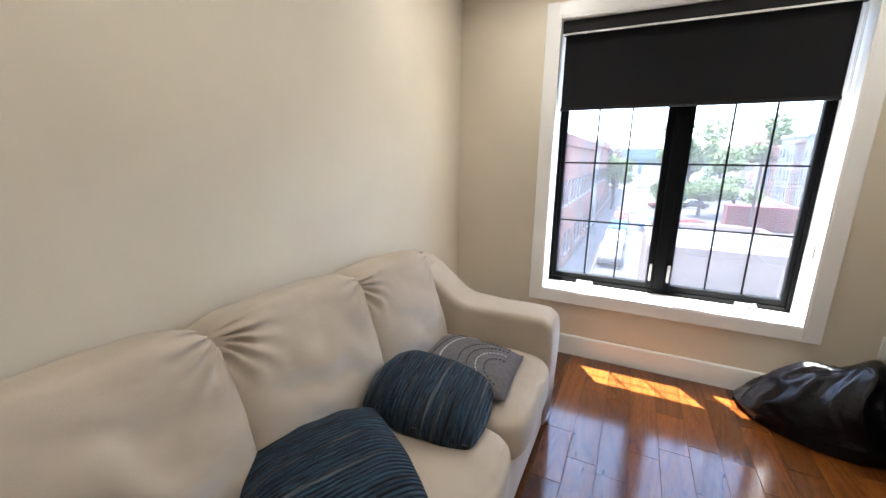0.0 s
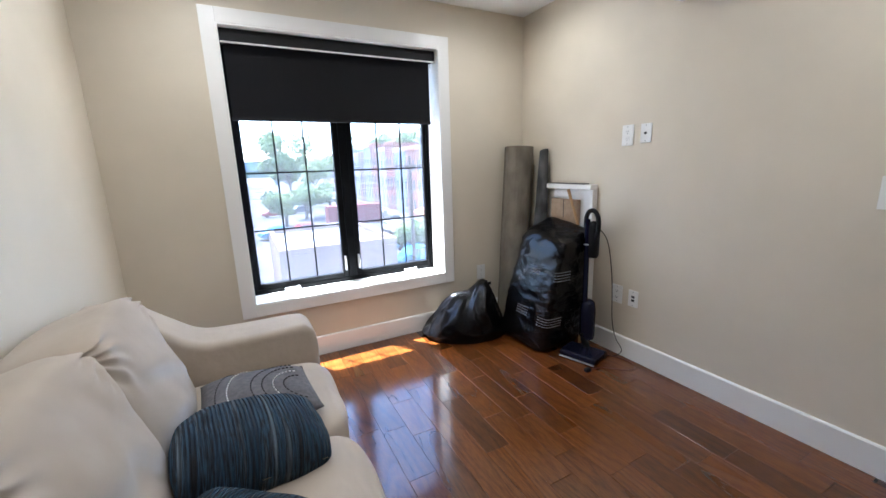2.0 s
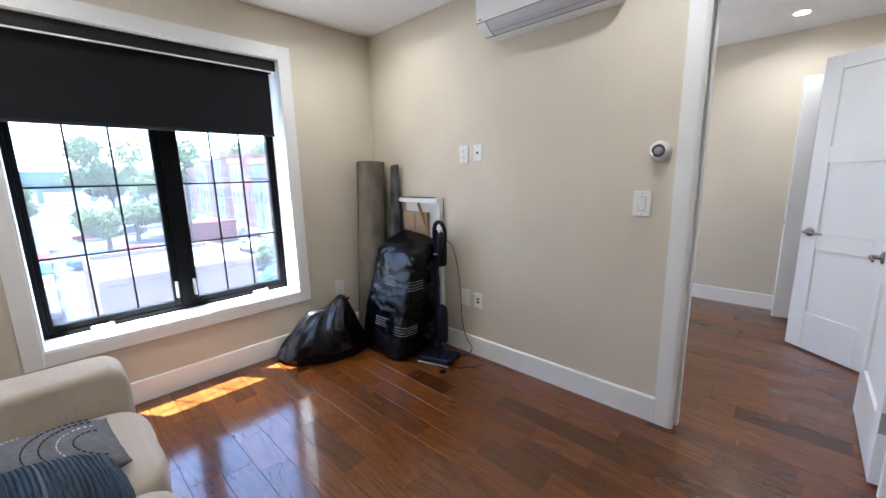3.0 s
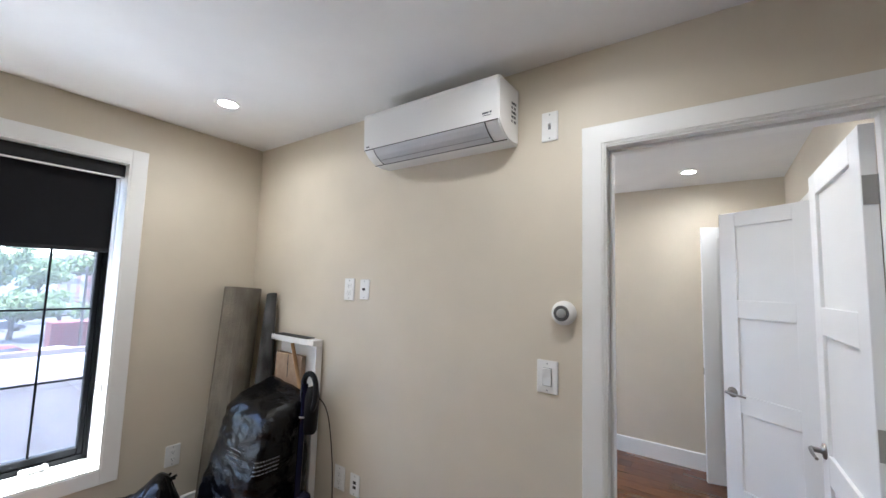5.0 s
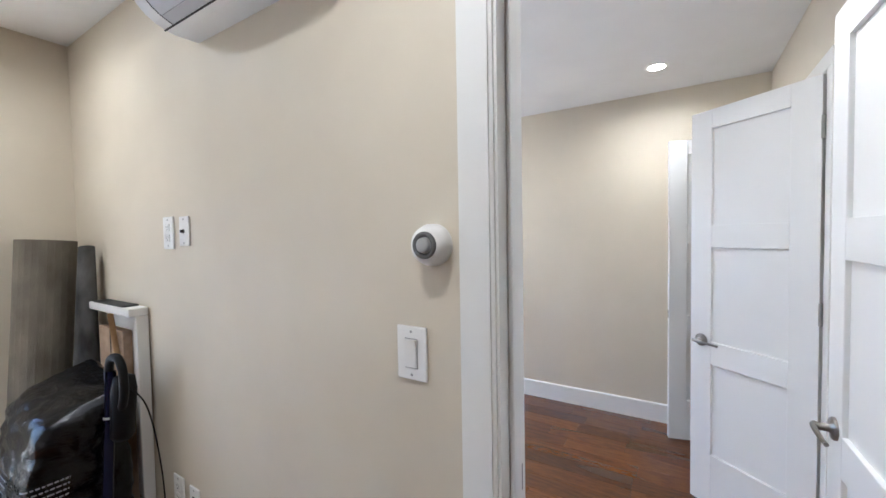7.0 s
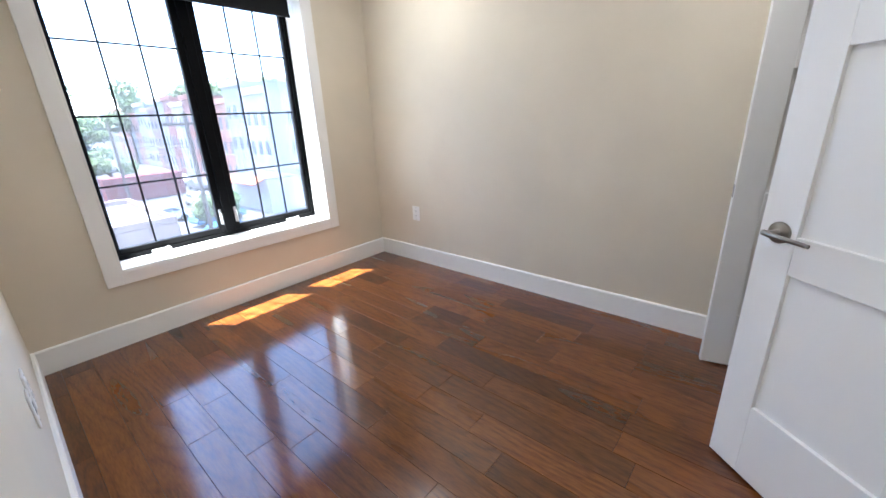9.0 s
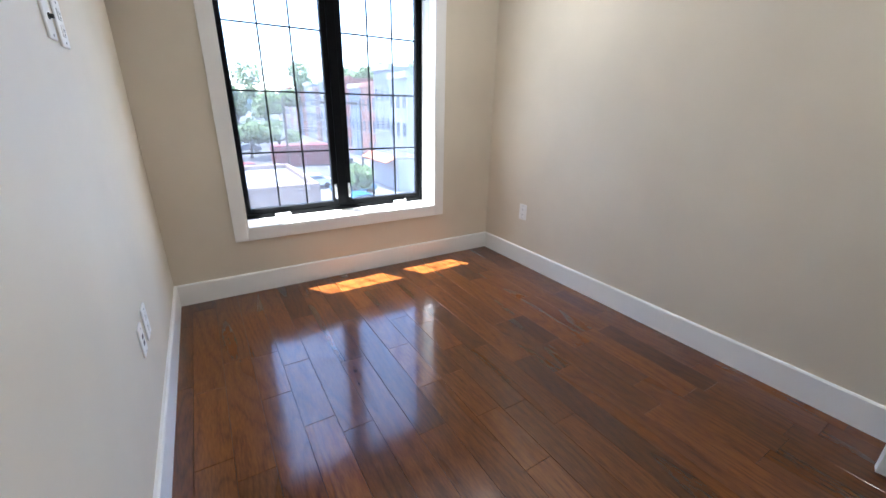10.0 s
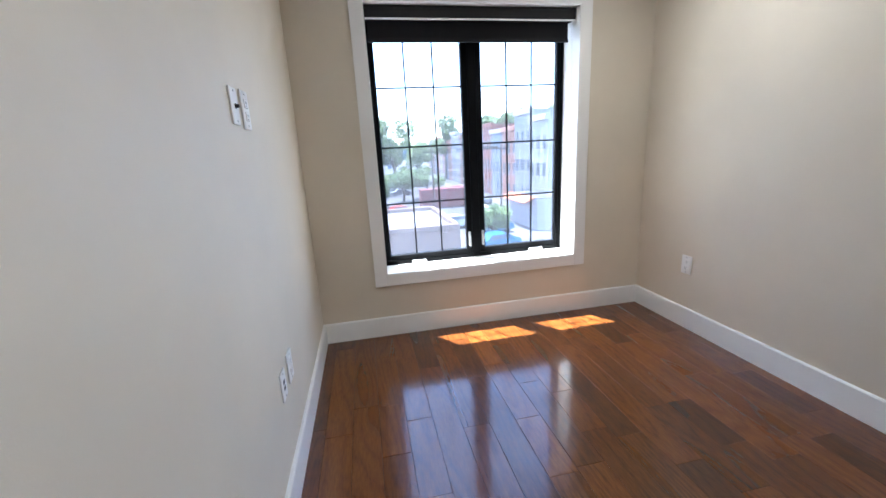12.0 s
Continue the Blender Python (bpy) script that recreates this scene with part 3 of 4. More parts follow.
outlet(at_wall(XR, 1.592, 1.460, -90))
jack_plate(at_wall(XR, 1.468, 1.464, -90))
outlet(at_wall(XR, 1.594, 0.424, -90))
jack_plate(at_wall(XR, 1.472, 0.422, -90), True)
outlet(at_wall(1.315, YW, 0.405, 0))
rocker_switch(at_wall(XR, 0.418, 1.157, -90))
toggle_switch(at_wall(XR, 0.415, 2.176, -90))
jack_plate(at_wall(BL, 1.395, 1.425, 90))
outlet(at_wall(BL, 1.515, 1.425, 90))
jack_plate(at_wall(BL, 1.41, 0.445, 90), True)
outlet(at_wall(BL, 1.545, 0.45, 90))
outlet(at_wall(BR, 2.155, 0.437, -90))
rocker_switch(at_wall(BL, 0.345, 1.15, 90))

thermo = thing("thermostat", "round white dial thermostat with a grey ring", "thermostat", at_wall(XR, 0.352, 1.411, -90))
tm = Euler((radians(90), 0, 0)).to_matrix().to_4x4()
bm = bmesh.new()
add_lathe(bm, [(0.0, 0.0), (0.047, 0.0), (0.047, 0.008), (0.0465, 0.018), (0.041, 0.034), (0.034, 0.040), (0.0, 0.040)], tm, 36)
part("housing", bm, PLATE, thermo, smooth=True)
bm = bmesh.new()
add_lathe(bm, [(0.018, 0.0401), (0.030, 0.0401), (0.0295, 0.044), (0.027, 0.046), (0.020, 0.045), (0.018, 0.0401)], tm, 36)
part("dial_ring", bm, material("dial_grey", (0.17, 0.17, 0.17), 0.22, 0.5), thermo, "shiny grey dial ring", True)
bm = bmesh.new()
add_lathe(bm, [(0.0, 0.0402), (0.0178, 0.0402), (0.0165, 0.049), (0.012, 0.051), (0.0, 0.051)], tm, 30)
part("dial_cap", bm, material("dial_cap_grey", (0.34, 0.34, 0.33), 0.35), thermo, "grey centre cap", True)


# ---- air conditioners ----
ACWHITE = material("ac_plastic", (0.80, 0.79, 0.77), 0.28)
LOUVER = material("louver_grey", (0.52, 0.52, 0.54), 0.35)
INK = material("print_ink", (0.08, 0.08, 0.09), 0.5)


def air_conditioner(m):
    """A wall unit; its back lies on y 0 and it stands out to -y; z 0 is its underside."""
    a = thing("air_conditioner", "white wall mounted split air conditioner with a grey louver", "air conditioner", m, "air conditioners")
    w = 0.385
    prof = [(0.0, 0.0), (-0.075, -0.004), (-0.105, 0.001), (-0.135, 0.012), (-0.160, 0.027), (-0.180, 0.046), (-0.187, 0.056),
            (-0.196, 0.225), (-0.192, 0.24), (-0.178, 0.248), (0.0, 0.252)]
    bm = bmesh.new()
    extrude_profile(bm, prof, "x", -w + 0.022, w - 0.022)
    part("body", bm, ACWHITE, a)
    for s in (-1, 1):
        bm = bmesh.new()
        cap = [(y * 0.995, z) for y, z in prof]
        x0, x1 = sorted((s * (w - 0.0215), s * w))
        extrude_profile(bm, cap, "x", x0, x1)
        es = [e for e in bm.edges if all(abs(v.co.x - s * w) < 1e-5 for v in e.verts)]
        bmesh.ops.bevel(bm, geom=es, offset=0.006, segments=2, affect="EDGES")
        part("end_cap", bm, ACWHITE, a)
    # front flap and louver under it
    bm = bmesh.new()
    extrude_profile(bm, [(-0.1875, 0.0585), (-0.1905, 0.0585), (-0.199, 0.224), (-0.195, 0.24), (-0.1935, 0.228)], "x", -w + 0.003, w - 0.003)
    part("front_panel", bm, ACWHITE, a)
    bm = bmesh.new()
    lv = [(-0.109, -0.002), (-0.138, 0.009), (-0.163, 0.024), (-0.184, 0.044), (-0.1895, 0.054)]
    extrude_profile(bm, lv + [(y + 0.003, z + 0.004) for y, z in reversed(lv)], "x", -w + 0.072, w - 0.066)
    part("louver", bm, LOUVER, a, "grey air louver")
    bm = bmesh.new()
    for y, z in ((-0.1905, 0.0565), (-0.1055, -0.0015)):
        add_box(bm, -w + 0.004, w - 0.004, y - 0.0008, y + 0.004, z - 0.001, z + 0.0015)
    for x in (-w + 0.07, w - 0.064):
        extrude_profile(bm, [(y - 0.0008, z - 0.001) for y, z in lv] + [(y + 0.002, z + 0.003) for y, z in reversed(lv)], "x", x - 0.001, x + 0.001)
    part("seam", bm, DARK, a)
    bm = bmesh.new()
    extrude_profile(bm, [(-0.1415, 0.0065), (-0.143, 0.0085), (-0.140, 0.011)], "x", -w + 0.075, w - 0.07)
    part("louver_line", bm, material("seam_grey", (0.3, 0.3, 0.31), 0.5), a)
    # maker's marks as plain bars
    for q in ((w - 0.075, w - 0.045, -0.1945, 0.088, 0.094), (w - 0.04, w - 0.032, -0.1945, 0.089, 0.096), (w - 0.072, w - 0.034, -0.1938, 0.080, 0.082), (-w + 0.02, -w + 0.04, -0.1925, 0.068, 0.074)):
        part("maker_mark", box(q[0], q[1], q[2], -0.189, q[3], q[4]), INK, a, "small dark printed mark")
    for k in range(5):
        part("label_bar", box(w - 0.001, w + 0.0006, -0.075, -0.063 + 0.01 * (k % 3), 0.085 + 0.02 * k, 0.095 + 0.02 * k), INK, a, "dark printed label bar")
        part("label_bar", box(w - 0.001, w + 0.0006, -0.05, -0.03 - 0.004 * (k % 2), 0.087 + 0.02 * k, 0.098 + 0.02 * k), INK, a, "dark printed label bar")
    return a


air_conditioner(at_wall(XR, 0.942, 2.118, -90))
air_conditioner(at_wall(BL, 2.0, 2.118, 90))


# ---- soft shapes ----
def puff(cx, cy, cz, hx, hy, hz, power=4.0, cuts=14, wrinkle=0.008, seed=0.0, scale=6.0, pull=0.0):
    """A stuffed box with rounded edges and soft wrinkles."""
    bm = bmesh.new()
    bmesh.ops.create_cube(bm, size=2.0)
    bmesh.ops.subdivide_edges(bm, edges=bm.edges[:], cuts=cuts, use_grid_fill=True)
    for v in bm.verts:
        u = v.co.copy()
        n = (abs(u.x) ** power + abs(u.y) ** power + abs(u.z) ** power) ** (1 / power)
        q = u / n
        p = Vector((q.x * hx, q.y * hy, q.z * hz))
        edge = max(abs(q.y), abs(q.z)) ** 4
        d = noise.noise(Vector((p.x * scale + seed, p.y * scale * 1.7, p.z * scale * 0.8))) * wrinkle
        d += (1 - abs(noise.noise(Vector((p.x * scale * 2 + seed, p.y * scale * 0.9 + p.z * 5, p.z * scale * 2.2 - p.y * 4))))) * wrinkle * pull * edge
        v.co = p + q.normalized() * d + Vector((cx, cy, cz))
    return bm


FABRIC = material("sofa_microfibre", (0.50, 0.43, 0.35), 0.9)
fv = coords(FABRIC)
mottle(FABRIC, fv, (0.46, 0.392, 0.312), (0.53, 0.455, 0.37), 5.0, 0.3, 0.7, 3.0)
bsdf(FABRIC).inputs["Sheen Weight"].default_value = 0.12
fn = node(FABRIC, "ShaderNodeTexNoise", Scale=420.0, Detail=3.0)
wire(FABRIC, fv, fn.inputs["Vector"])
bump(FABRIC, fn.outputs["Fac"], 0.15, 0.003)
fw = node(FABRIC, "ShaderNodeTexNoise", Scale=11.0, Detail=3.0, Distortion=0.0)
wire(FABRIC, coords(FABRIC, (1.0, 0.45, 1.0)), fw.inputs["Vector"])
bump(FABRIC, fw.outputs["Fac"], 0.28, 0.02)

sofa = thing("sofa", "beige microfibre three cushion sofa against the wall", "sofa", (0, 0, 0))
SY0, SY1 = -0.04, 1.925
part("base", box(-1.06, -0.225, SY0 + 0.02, SY1 - 0.02, 0.035, 0.30, 0.02, 3), FABRIC, sofa)
back = bmesh.new()
add_box(back, -1.075, -0.88, SY0 + 0.05, SY1 - 0.05, 0.06, 0.80, 0.05, 4)
part("back_frame", back, FABRIC, sofa, smooth=True)


def sofa_arm(y0, y1):
    """An arm that sweeps down from the back and rounds over at the front."""
    bm = bmesh.new()
    top = spline([(-1.065, 0, 0.80), (-0.93, 0, 0.79), (-0.80, 0, 0.70), (-0.68, 0, 0.62), (-0.55, 0, 0.605), (-0.30, 0, 0.605), (-0.235, 0, 0.588), (-0.205, 0, 0.535), (-0.20, 0, 0.40)], 5)
    prof = [(p.x, p.z) for p in top] + [(-0.215, 0.05), (-1.065, 0.05)]
    extrude_profile(bm, prof, "y", y0, y1)
    es = [e for e in bm.edges if abs(e.verts[0].co.y - e.verts[1].co.y) < 1e-6]
    bmesh.ops.bevel(bm, geom=es, offset=0.035, segments=4, affect="EDGES", profile=0.6)
    for v in bm.verts:
        v.co += Vector((0, noise.noise(v.co * 7) * 0.006, noise.noise(v.co * 5 + Vector((4, 0, 0))) * 0.006))
    return bm


part("arm", sofa_arm(1.70, SY1), FABRIC, sofa, smooth=True)
for i, (a, b) in enumerate(((-0.015, 0.555), (0.555, 1.125), (1.125, 1.705))):
    sc = puff(-0.545, (a + b) / 2, 0.355, 0.365, (b - a) / 2 + 0.002, 0.105, 5.0, 40, 0.006, i * 9.0, 5.0, 0.6)
    for v in sc.verts:
        x = (v.co.x + 0.30) / 0.13
        if x > 0:
            # fine pleats over the front edge
            v.co.z += 0.0045 * math.sin(v.co.x * 190 + 5 * noise.noise(v.co * 9)) * min(1, x) * (0.5 + 0.5 * noise.noise(v.co * 6 + Vector((3, 0, 0))))
    part("seat_cushion", sc, FABRIC, sofa, smooth=True)
for i, (a, b) in enumerate(((0.0, 0.580), (0.580, 1.150), (1.150, 1.685))):
    bc = puff(0, 0, 0, 0.150, (b - a) / 2 + 0.012, 0.272, 5.6, 72, 0.011, 3 + i * 5.0, 4.0, 0.7)
    w = (b - a) / 2
    for v in bc.verts:
        y, z = v.co.y / w, v.co.z / 0.272
        # sagging belly
        v.co.x += 0.035 * (1 - y * y) * max(0, 1 - abs(z + 0.25))
        # pleats that run in from the upper corners
        for s in (-1, 1):
            dy, dz = (s * 1.0 - y) * s, 0.88 - z
            r = math.hypot(dy, dz * 0.9)
            if r < 0.75:
                ang = math.atan2(dz, dy + 0.05)
                fold = math.sin(ang * 17.0 + i * 2.0 + s + 1.5 * noise.noise(Vector((r * 4, i * 3.0, s))))
                v.co.x += 0.023 * fold * (1 - r / 0.75) ** 2.2 * min(1.0, r * 8)
        v.co.x -= 0.03 * max(0.0, abs(y) - 0.78) / 0.22 * max(0.0, z)
        if z > 0:
            v.co.z -= 0.018 * abs(y) ** 6 * z
        # long soft creases across the face
        v.co.x += 0.012 * math.sin(8 * z + 5 * y + 3 * noise.noise(Vector((y * 2, z * 2, i * 7.0)))) * (1 - abs(y)) * (1 - abs(z))
    bmesh.ops.transform(bc, matrix=pose(-0.898, (a + b) / 2, (0.640, 0.626, 0.607)[i], 0, -15, 0), verts=bc.verts)
    part("back_cushion", bc, FABRIC, sofa, smooth=True)
for x in (-0.98, -0.30):
    for y in (SY0 + 0.10, SY1 - 0.10):
        lb = bmesh.new()
        add_cyl(lb, 0.022, 0.028, 0.045, Matrix.Translation((x, y, 0)), 14)
        part("leg", lb, DARK, sofa)


def striped():
    m = material("ribbed_blue_stripe", (0.05, 0.1, 0.2), 0.85)
    v = coords(m, (1, 0.05, 0.05))
    n = node(m, "ShaderNodeTexNoise", Scale=50.0, Detail=4.0)
    wire(m, v, n.inputs["Vector"])
    r = node(m, "ShaderNodeValToRGB")
    e = r.color_ramp.elements
    e[0].position, e[1].position = 0.30, 0.72
    e[0].color, e[1].color = (0.004, 0.007, 0.013, 1), (0.17, 0.23, 0.30, 1)
    for p, c in ((0.41, (0.013, 0.040, 0.080)), (0.47, (0.032, 0.088, 0.155)), (0.51, (0.006, 0.012, 0.024)), (0.56, (0.040, 0.098, 0.165)), (0.60, (0.008, 0.014, 0.026))):
        x = e.new(p)
        x.color = (*c, 1)
    wire(m, n.outputs["Fac"], r.inputs["Fac"])
    wire(m, r.outputs["Color"], bsdf(m).inputs["Base Color"])
    w = node(m, "ShaderNodeTexWave", Scale=28.0, Distortion=0.8, Detail=2.0)
    wire(m, coords(m, (1, 0.15, 0.15)), w.inputs["Vector"])
    bump(m, w.outputs["Fac"], 1.0, 0.018)
    c = node(m, "ShaderNodeTexNoise", Scale=160.0, Detail=3.0)
    wire(m, coords(m), c.inputs["Vector"])
    bump(m, c.outputs["Fac"], 0.4, 0.004)
    return m


def pillow_height(u, v):
    return (max(0.0, 1 - abs(u) ** 2.6) * max(0.0, 1 - abs(v) ** 2.6)) ** 0.5


def pillow_mesh(half, thick, seed, n=34, wrinkle=0.009, round_corner=0.16, aspect=1.0):
    """A square stuffed pillow with pinched corners; it lies in the xy plane."""
    bm = bmesh.new()
    grids = []
    for s in (1, -1):
        g = []
        for i in range(n + 1):
            row = []
            for j in range(n + 1):
                u, v = -1 + 2 * i / n, -1 + 2 * j / n
                k = round_corner * u * u * v * v
                x = u * half * (1 - 0.05 * (1 - v * v) - k)
                y = v * half * aspect * (1 - 0.05 * (1 - u * u) - k)
                z = s * thick * pillow_height(u, v)
                z += s * wrinkle * noise.noise(Vector((x * 14 + seed, y * 14, s))) * (0.3 + max(abs(u), abs(v)))
                row.append(bm.verts.new((x, y, z)))
            g.append(row)
        grids.append(g)
        for i in range(n):
            for j in range(n):
                q = (g[i][j], g[i + 1][j], g[i + 1][j + 1], g[i][j + 1])
                bm.faces.new(q if s > 0 else tuple(reversed(q)))
    bmesh.ops.remove_doubles(bm, verts=bm.verts[:], dist=0.0035)
    return bm


STRIPE = striped()
for m, half, th, seed, asp, lab in ((pose(-0.548, 0.625, 0.500, 6, 10, -30), 0.222, 0.105, 2.0, 1.0, "dark blue ribbed striped throw pillow on the sofa"),
                               (pose(-0.500, 1.080, 0.515, 2, 10, 8), 0.222, 0.105, 8.0, 0.82, "steel blue ribbed striped throw pillow on the sofa")):
    p = thing("throw_pillow", lab, "pillow", m, "striped pillows")
    part("cover", pillow_mesh(half, th, seed, 56, aspect=asp), STRIPE, p, smooth=True)
grey = thing("throw_pillow", "grey throw pillow with dashed white and black stitching", "pillow", pose(-0.472, 1.372, 0.497, -3, 5, 4))
GREYCLOTH = material("grey_cotton", (0.20, 0.19, 0.195), 0.9)
mottle(GREYCLOTH, coords(GREYCLOTH), (0.105, 0.10, 0.105), (0.15, 0.143, 0.148), 60.0)
gn = node(GREYCLOTH, "ShaderNodeTexNoise", Scale=500.0, Detail=2.0)
wire(GREYCLOTH, coords(GREYCLOTH), gn.inputs["Vector"])
bump(GREYCLOTH, gn.outputs["Fac"], 0.25, 0.003)
GH, GT = 0.195, 0.062
part("cover", pillow_mesh(GH, GT, 5.0, wrinkle=0.004, round_corner=0.03), GREYCLOTH, grey, smooth=True)
WHITETHREAD = material("white_thread", (0.8, 0.8, 0.78), 0.7)
BLACKTHREAD = material("black_thread", (0.012, 0.012, 0.015), 0.7)
for k, r in enumerate((0.085, 0.125, 0.165, 0.205, 0.29, 0.33)):
    bm = bmesh.new()
    ang = 0.2
    while ang < math.pi * 0.95:
        pts = []
        for q in (0, 0.5, 1):
            a = ang + q * 0.010 / r
            x, y = 0.16 - r * math.sin(a) * 0.95, -0.19 + r * 0.15 - r * math.cos(a)
            y += 0.10
            u, v = x / GH, y / GH
            if abs(u) < 0.93 and abs(v) < 0.93:
                pts.append((x * (1 - 0.07 * (1 - v * v)), y * (1 - 0.07 * (1 - u * u)), GT * pillow_height(u, v) + 0.003))
        if len(pts) == 3:
            add_tube(bm, pts, 0.0022, 5)
        ang += 0.019 / r
    part("stitching", bm, WHITETHREAD if k in (1, 4) else BLACKTHREAD, grey, "dashed thread line")


# ---- bags in the corner ----
def plastic():
    m = material("black_plastic_film", (0.003, 0.003, 0.0035), 0.14, 0.0, 0.26)
    v = coords(m)
    n = node(m, "ShaderNodeTexNoise", Scale=8.0, Detail=4.0, Distortion=1.5)
    wire(m, v, n.inputs["Vector"])
    bump(m, n.outputs["Fac"], 0.22, 0.02)
    k = node(m, "ShaderNodeTexVoronoi", Scale=8.0)
    k.feature = "DISTANCE_TO_EDGE"
    wire(m, n.outputs["Color"], k.inputs["Vector"])
    wire(m, coords(m, (1.0, 1.0, 2.2)), k.inputs["Vector"])
    bump(m, k.outputs["Distance"], 0.12, 0.012)
    f = node(m, "ShaderNodeTexNoise", Scale=26.0, Detail=5.0, Distortion=2.0)
    wire(m, coords(m, (0.7, 0.7, 2.6)), f.inputs["Vector"])
    bump(m, f.outputs["Fac"], 0.28, 0.010)
    return m


PLASTIC = plastic()


def crumple(p, s, seed):
    """Sharp creases between flat facets."""
    q = Vector((p.x * s + seed, p.y * s, p.z * s))
    q += Vector((noise.noise(q * 0.7), noise.noise(q * 0.7 + Vector((5, 0, 0))), noise.noise(q * 0.7 + Vector((0, 9, 0))))) * 0.5
    near = noise.voronoi(q)[0]
    fine = noise.voronoi(q * 2.6)[0]
    return 1.2 - 2.2 * min(0.6, near[1] - near[0]) + 0.35 * (1 - 2.0 * min(0.5, fine[1] - fine[0])) - 0.6 * noise.noise(q * 0.5)


bag = thing("garbage_bag", "slumped shiny black plastic garbage bag on the floor", "garbage bag", (1.03, 2.415, 0))
bm = bmesh.new()
bmesh.ops.create_icosphere(bm, subdivisions=6, radius=1.0)
for v in bm.verts:
    d = v.co.copy()
    p = Vector((d.x * 0.33, d.y * 0.235, 0.0))
    peak = 0.34 * math.exp(-((d.x - 0.52) ** 2) / 0.14) + 0.22 * math.exp(-((d.x + 0.25) ** 2) / 0.30)
    z = max(d.z, -0.25)
    p.z = (z + 0.25) / 1.25 * (0.09 + peak)
    p.x += 0.02 * d.z - (0.02 if d.z > 0 else 0)
    around = math.atan2(p.y - 0.04, p.x - 0.13)
    far = min(1.0, math.hypot(p.y - 0.04, p.x - 0.13) / 0.3)
    ray = 1 - 2 * abs(math.sin(around * 8 + 2.0 * noise.noise(p * 5)))
    p += d.normalized() * (0.006 * crumple(p * 1.0, 6.0, 1.5) + 0.014 * ray * far * max(0.0, d.z + 0.2))
    p.z = max(p.z, 0.002)
    v.co = p
bmesh.ops.rotate(bm, matrix=Matrix.Rotation(radians(-22), 3, "Z"), verts=bm.verts)
for v in bm.verts:
    v.co.y = min(v.co.y, YW - 2.415 - 0.025)
part("film", bm, PLASTIC, bag, smooth=True)
kn = bmesh.new()
for k in range(7):
    a = k * 0.9
    add_tube(kn, spline([(0.16, -0.03, 0.34), (0.165 + 0.02 * math.cos(a), -0.03 + 0.02 * math.sin(a), 0.375), (0.17 + 0.05 * math.cos(a), -0.03 + 0.04 * math.sin(a), 0.385 + 0.008 * (k % 3))], 4), 0.007, 6)
part("gathered_neck", kn, PLASTIC, bag, smooth=True)

def bag_width(h):
    """How the tall bag narrows upwards: bulging low down, straight to a boxy top."""
    return 1.0 + 0.08 * math.sin(math.pi * min(1.0, h * 1.3)) - 0.07 * h


tall = thing("garbage_bag", "tall full black plastic garbage bag with printed text", "garbage bag", (1.44, 2.03, 0))
bm = bmesh.new()
bmesh.ops.create_icosphere(bm, subdivisions=6, radius=1.0)
for v in bm.verts:
    d = v.co.copy()
    q = d / (abs(d.x) ** 11 + abs(d.y) ** 11 + abs(d.z) ** 11) ** (1 / 11)
    h = (q.z + 1) / 2
    wide = bag_width(h)
    p = Vector((q.x * (0.185 - 0.045 * h) * wide + 0.09 * h, q.y * 0.225 * wide - 0.070 * h, h * (0.845 + 0.05 * q.x * h + 0.03 * q.y * h)))
    p += Vector((d.x, d.y, d.z * 0.3)).normalized() * 0.009 * crumple(Vector((p.x * 0.7, p.y * 0.7, p.z * 2.4)), 7.0, 7.5)
    band = math.sin(p.z * 85 + 9 * noise.noise(p * 6)) * 0.0022
    p += Vector((d.x, d.y, 0)) * band
    p.z = max(p.z, 0.002)
    v.co = p
part("film", bm, PLASTIC, tall, smooth=True)
INKGREY = material("printed_grey", (0.28, 0.28, 0.29), 0.5)


def bag_print(z, a0, a1, rows):
    """Rows of unreadable print round the bag."""
    bm = bmesh.new()
    rng = random.Random(int(z * 100))
    for r in range(rows):
        a = a0
        while a < a1:
            l = rng.uniform(0.03, 0.09)
            zz = z + 0.019 * r
            pts = []
            for k in range(4):
                t = min(a + l * k / 3, a1)
                c, s = math.cos(t), math.sin(t)
                n = (abs(c) ** 11 + abs(s) ** 11) ** (1 / 11)
                h = min(1.0, zz / 0.86)
                w = bag_width(h) / n
                pts.append((c * (0.185 - 0.045 * h) * w * 1.03 + 0.09 * h + c * 0.012, s * 0.225 * w * 1.03 - 0.070 * h + s * 0.012))
            for (x0, y0), (x1, y1) in zip(pts, pts[1:]):
                q = [bm.verts.new((x0, y0, zz)), bm.verts.new((x1, y1, zz)), bm.verts.new((x1, y1, zz + 0.006)), bm.verts.new((x0, y0, zz + 0.006))]
                bm.faces.new(q)
            a += l + 0.02
    return bm


for z, a0, a1 in ((0.55, 3.0, 3.5), (0.53, 3.9, 4.5), (0.24, 2.9, 3.35), (0.21, 3.7, 4.4)):
    part("printed_text", bag_print(z, a0, a1, 4), INKGREY, tall, "rows of pale printed text")


# ---- rolled rugs ----
def rug_cloth(name, c0, c1):
    m = material(name, c0, 0.95)
    v = coords(m, (1, 1, 0.5))
    mottle(m, v, c0, c1, 9.0, 0.36, 0.66, 12.0)
    n = node(m, "ShaderNodeTexNoise", Scale=240.0, Detail=3.0)
    wire(m, coords(m, (1, 1, 3)), n.inputs["Vector"])
    bump(m, n.outputs["Fac"], 0.6, 0.006)
    return m


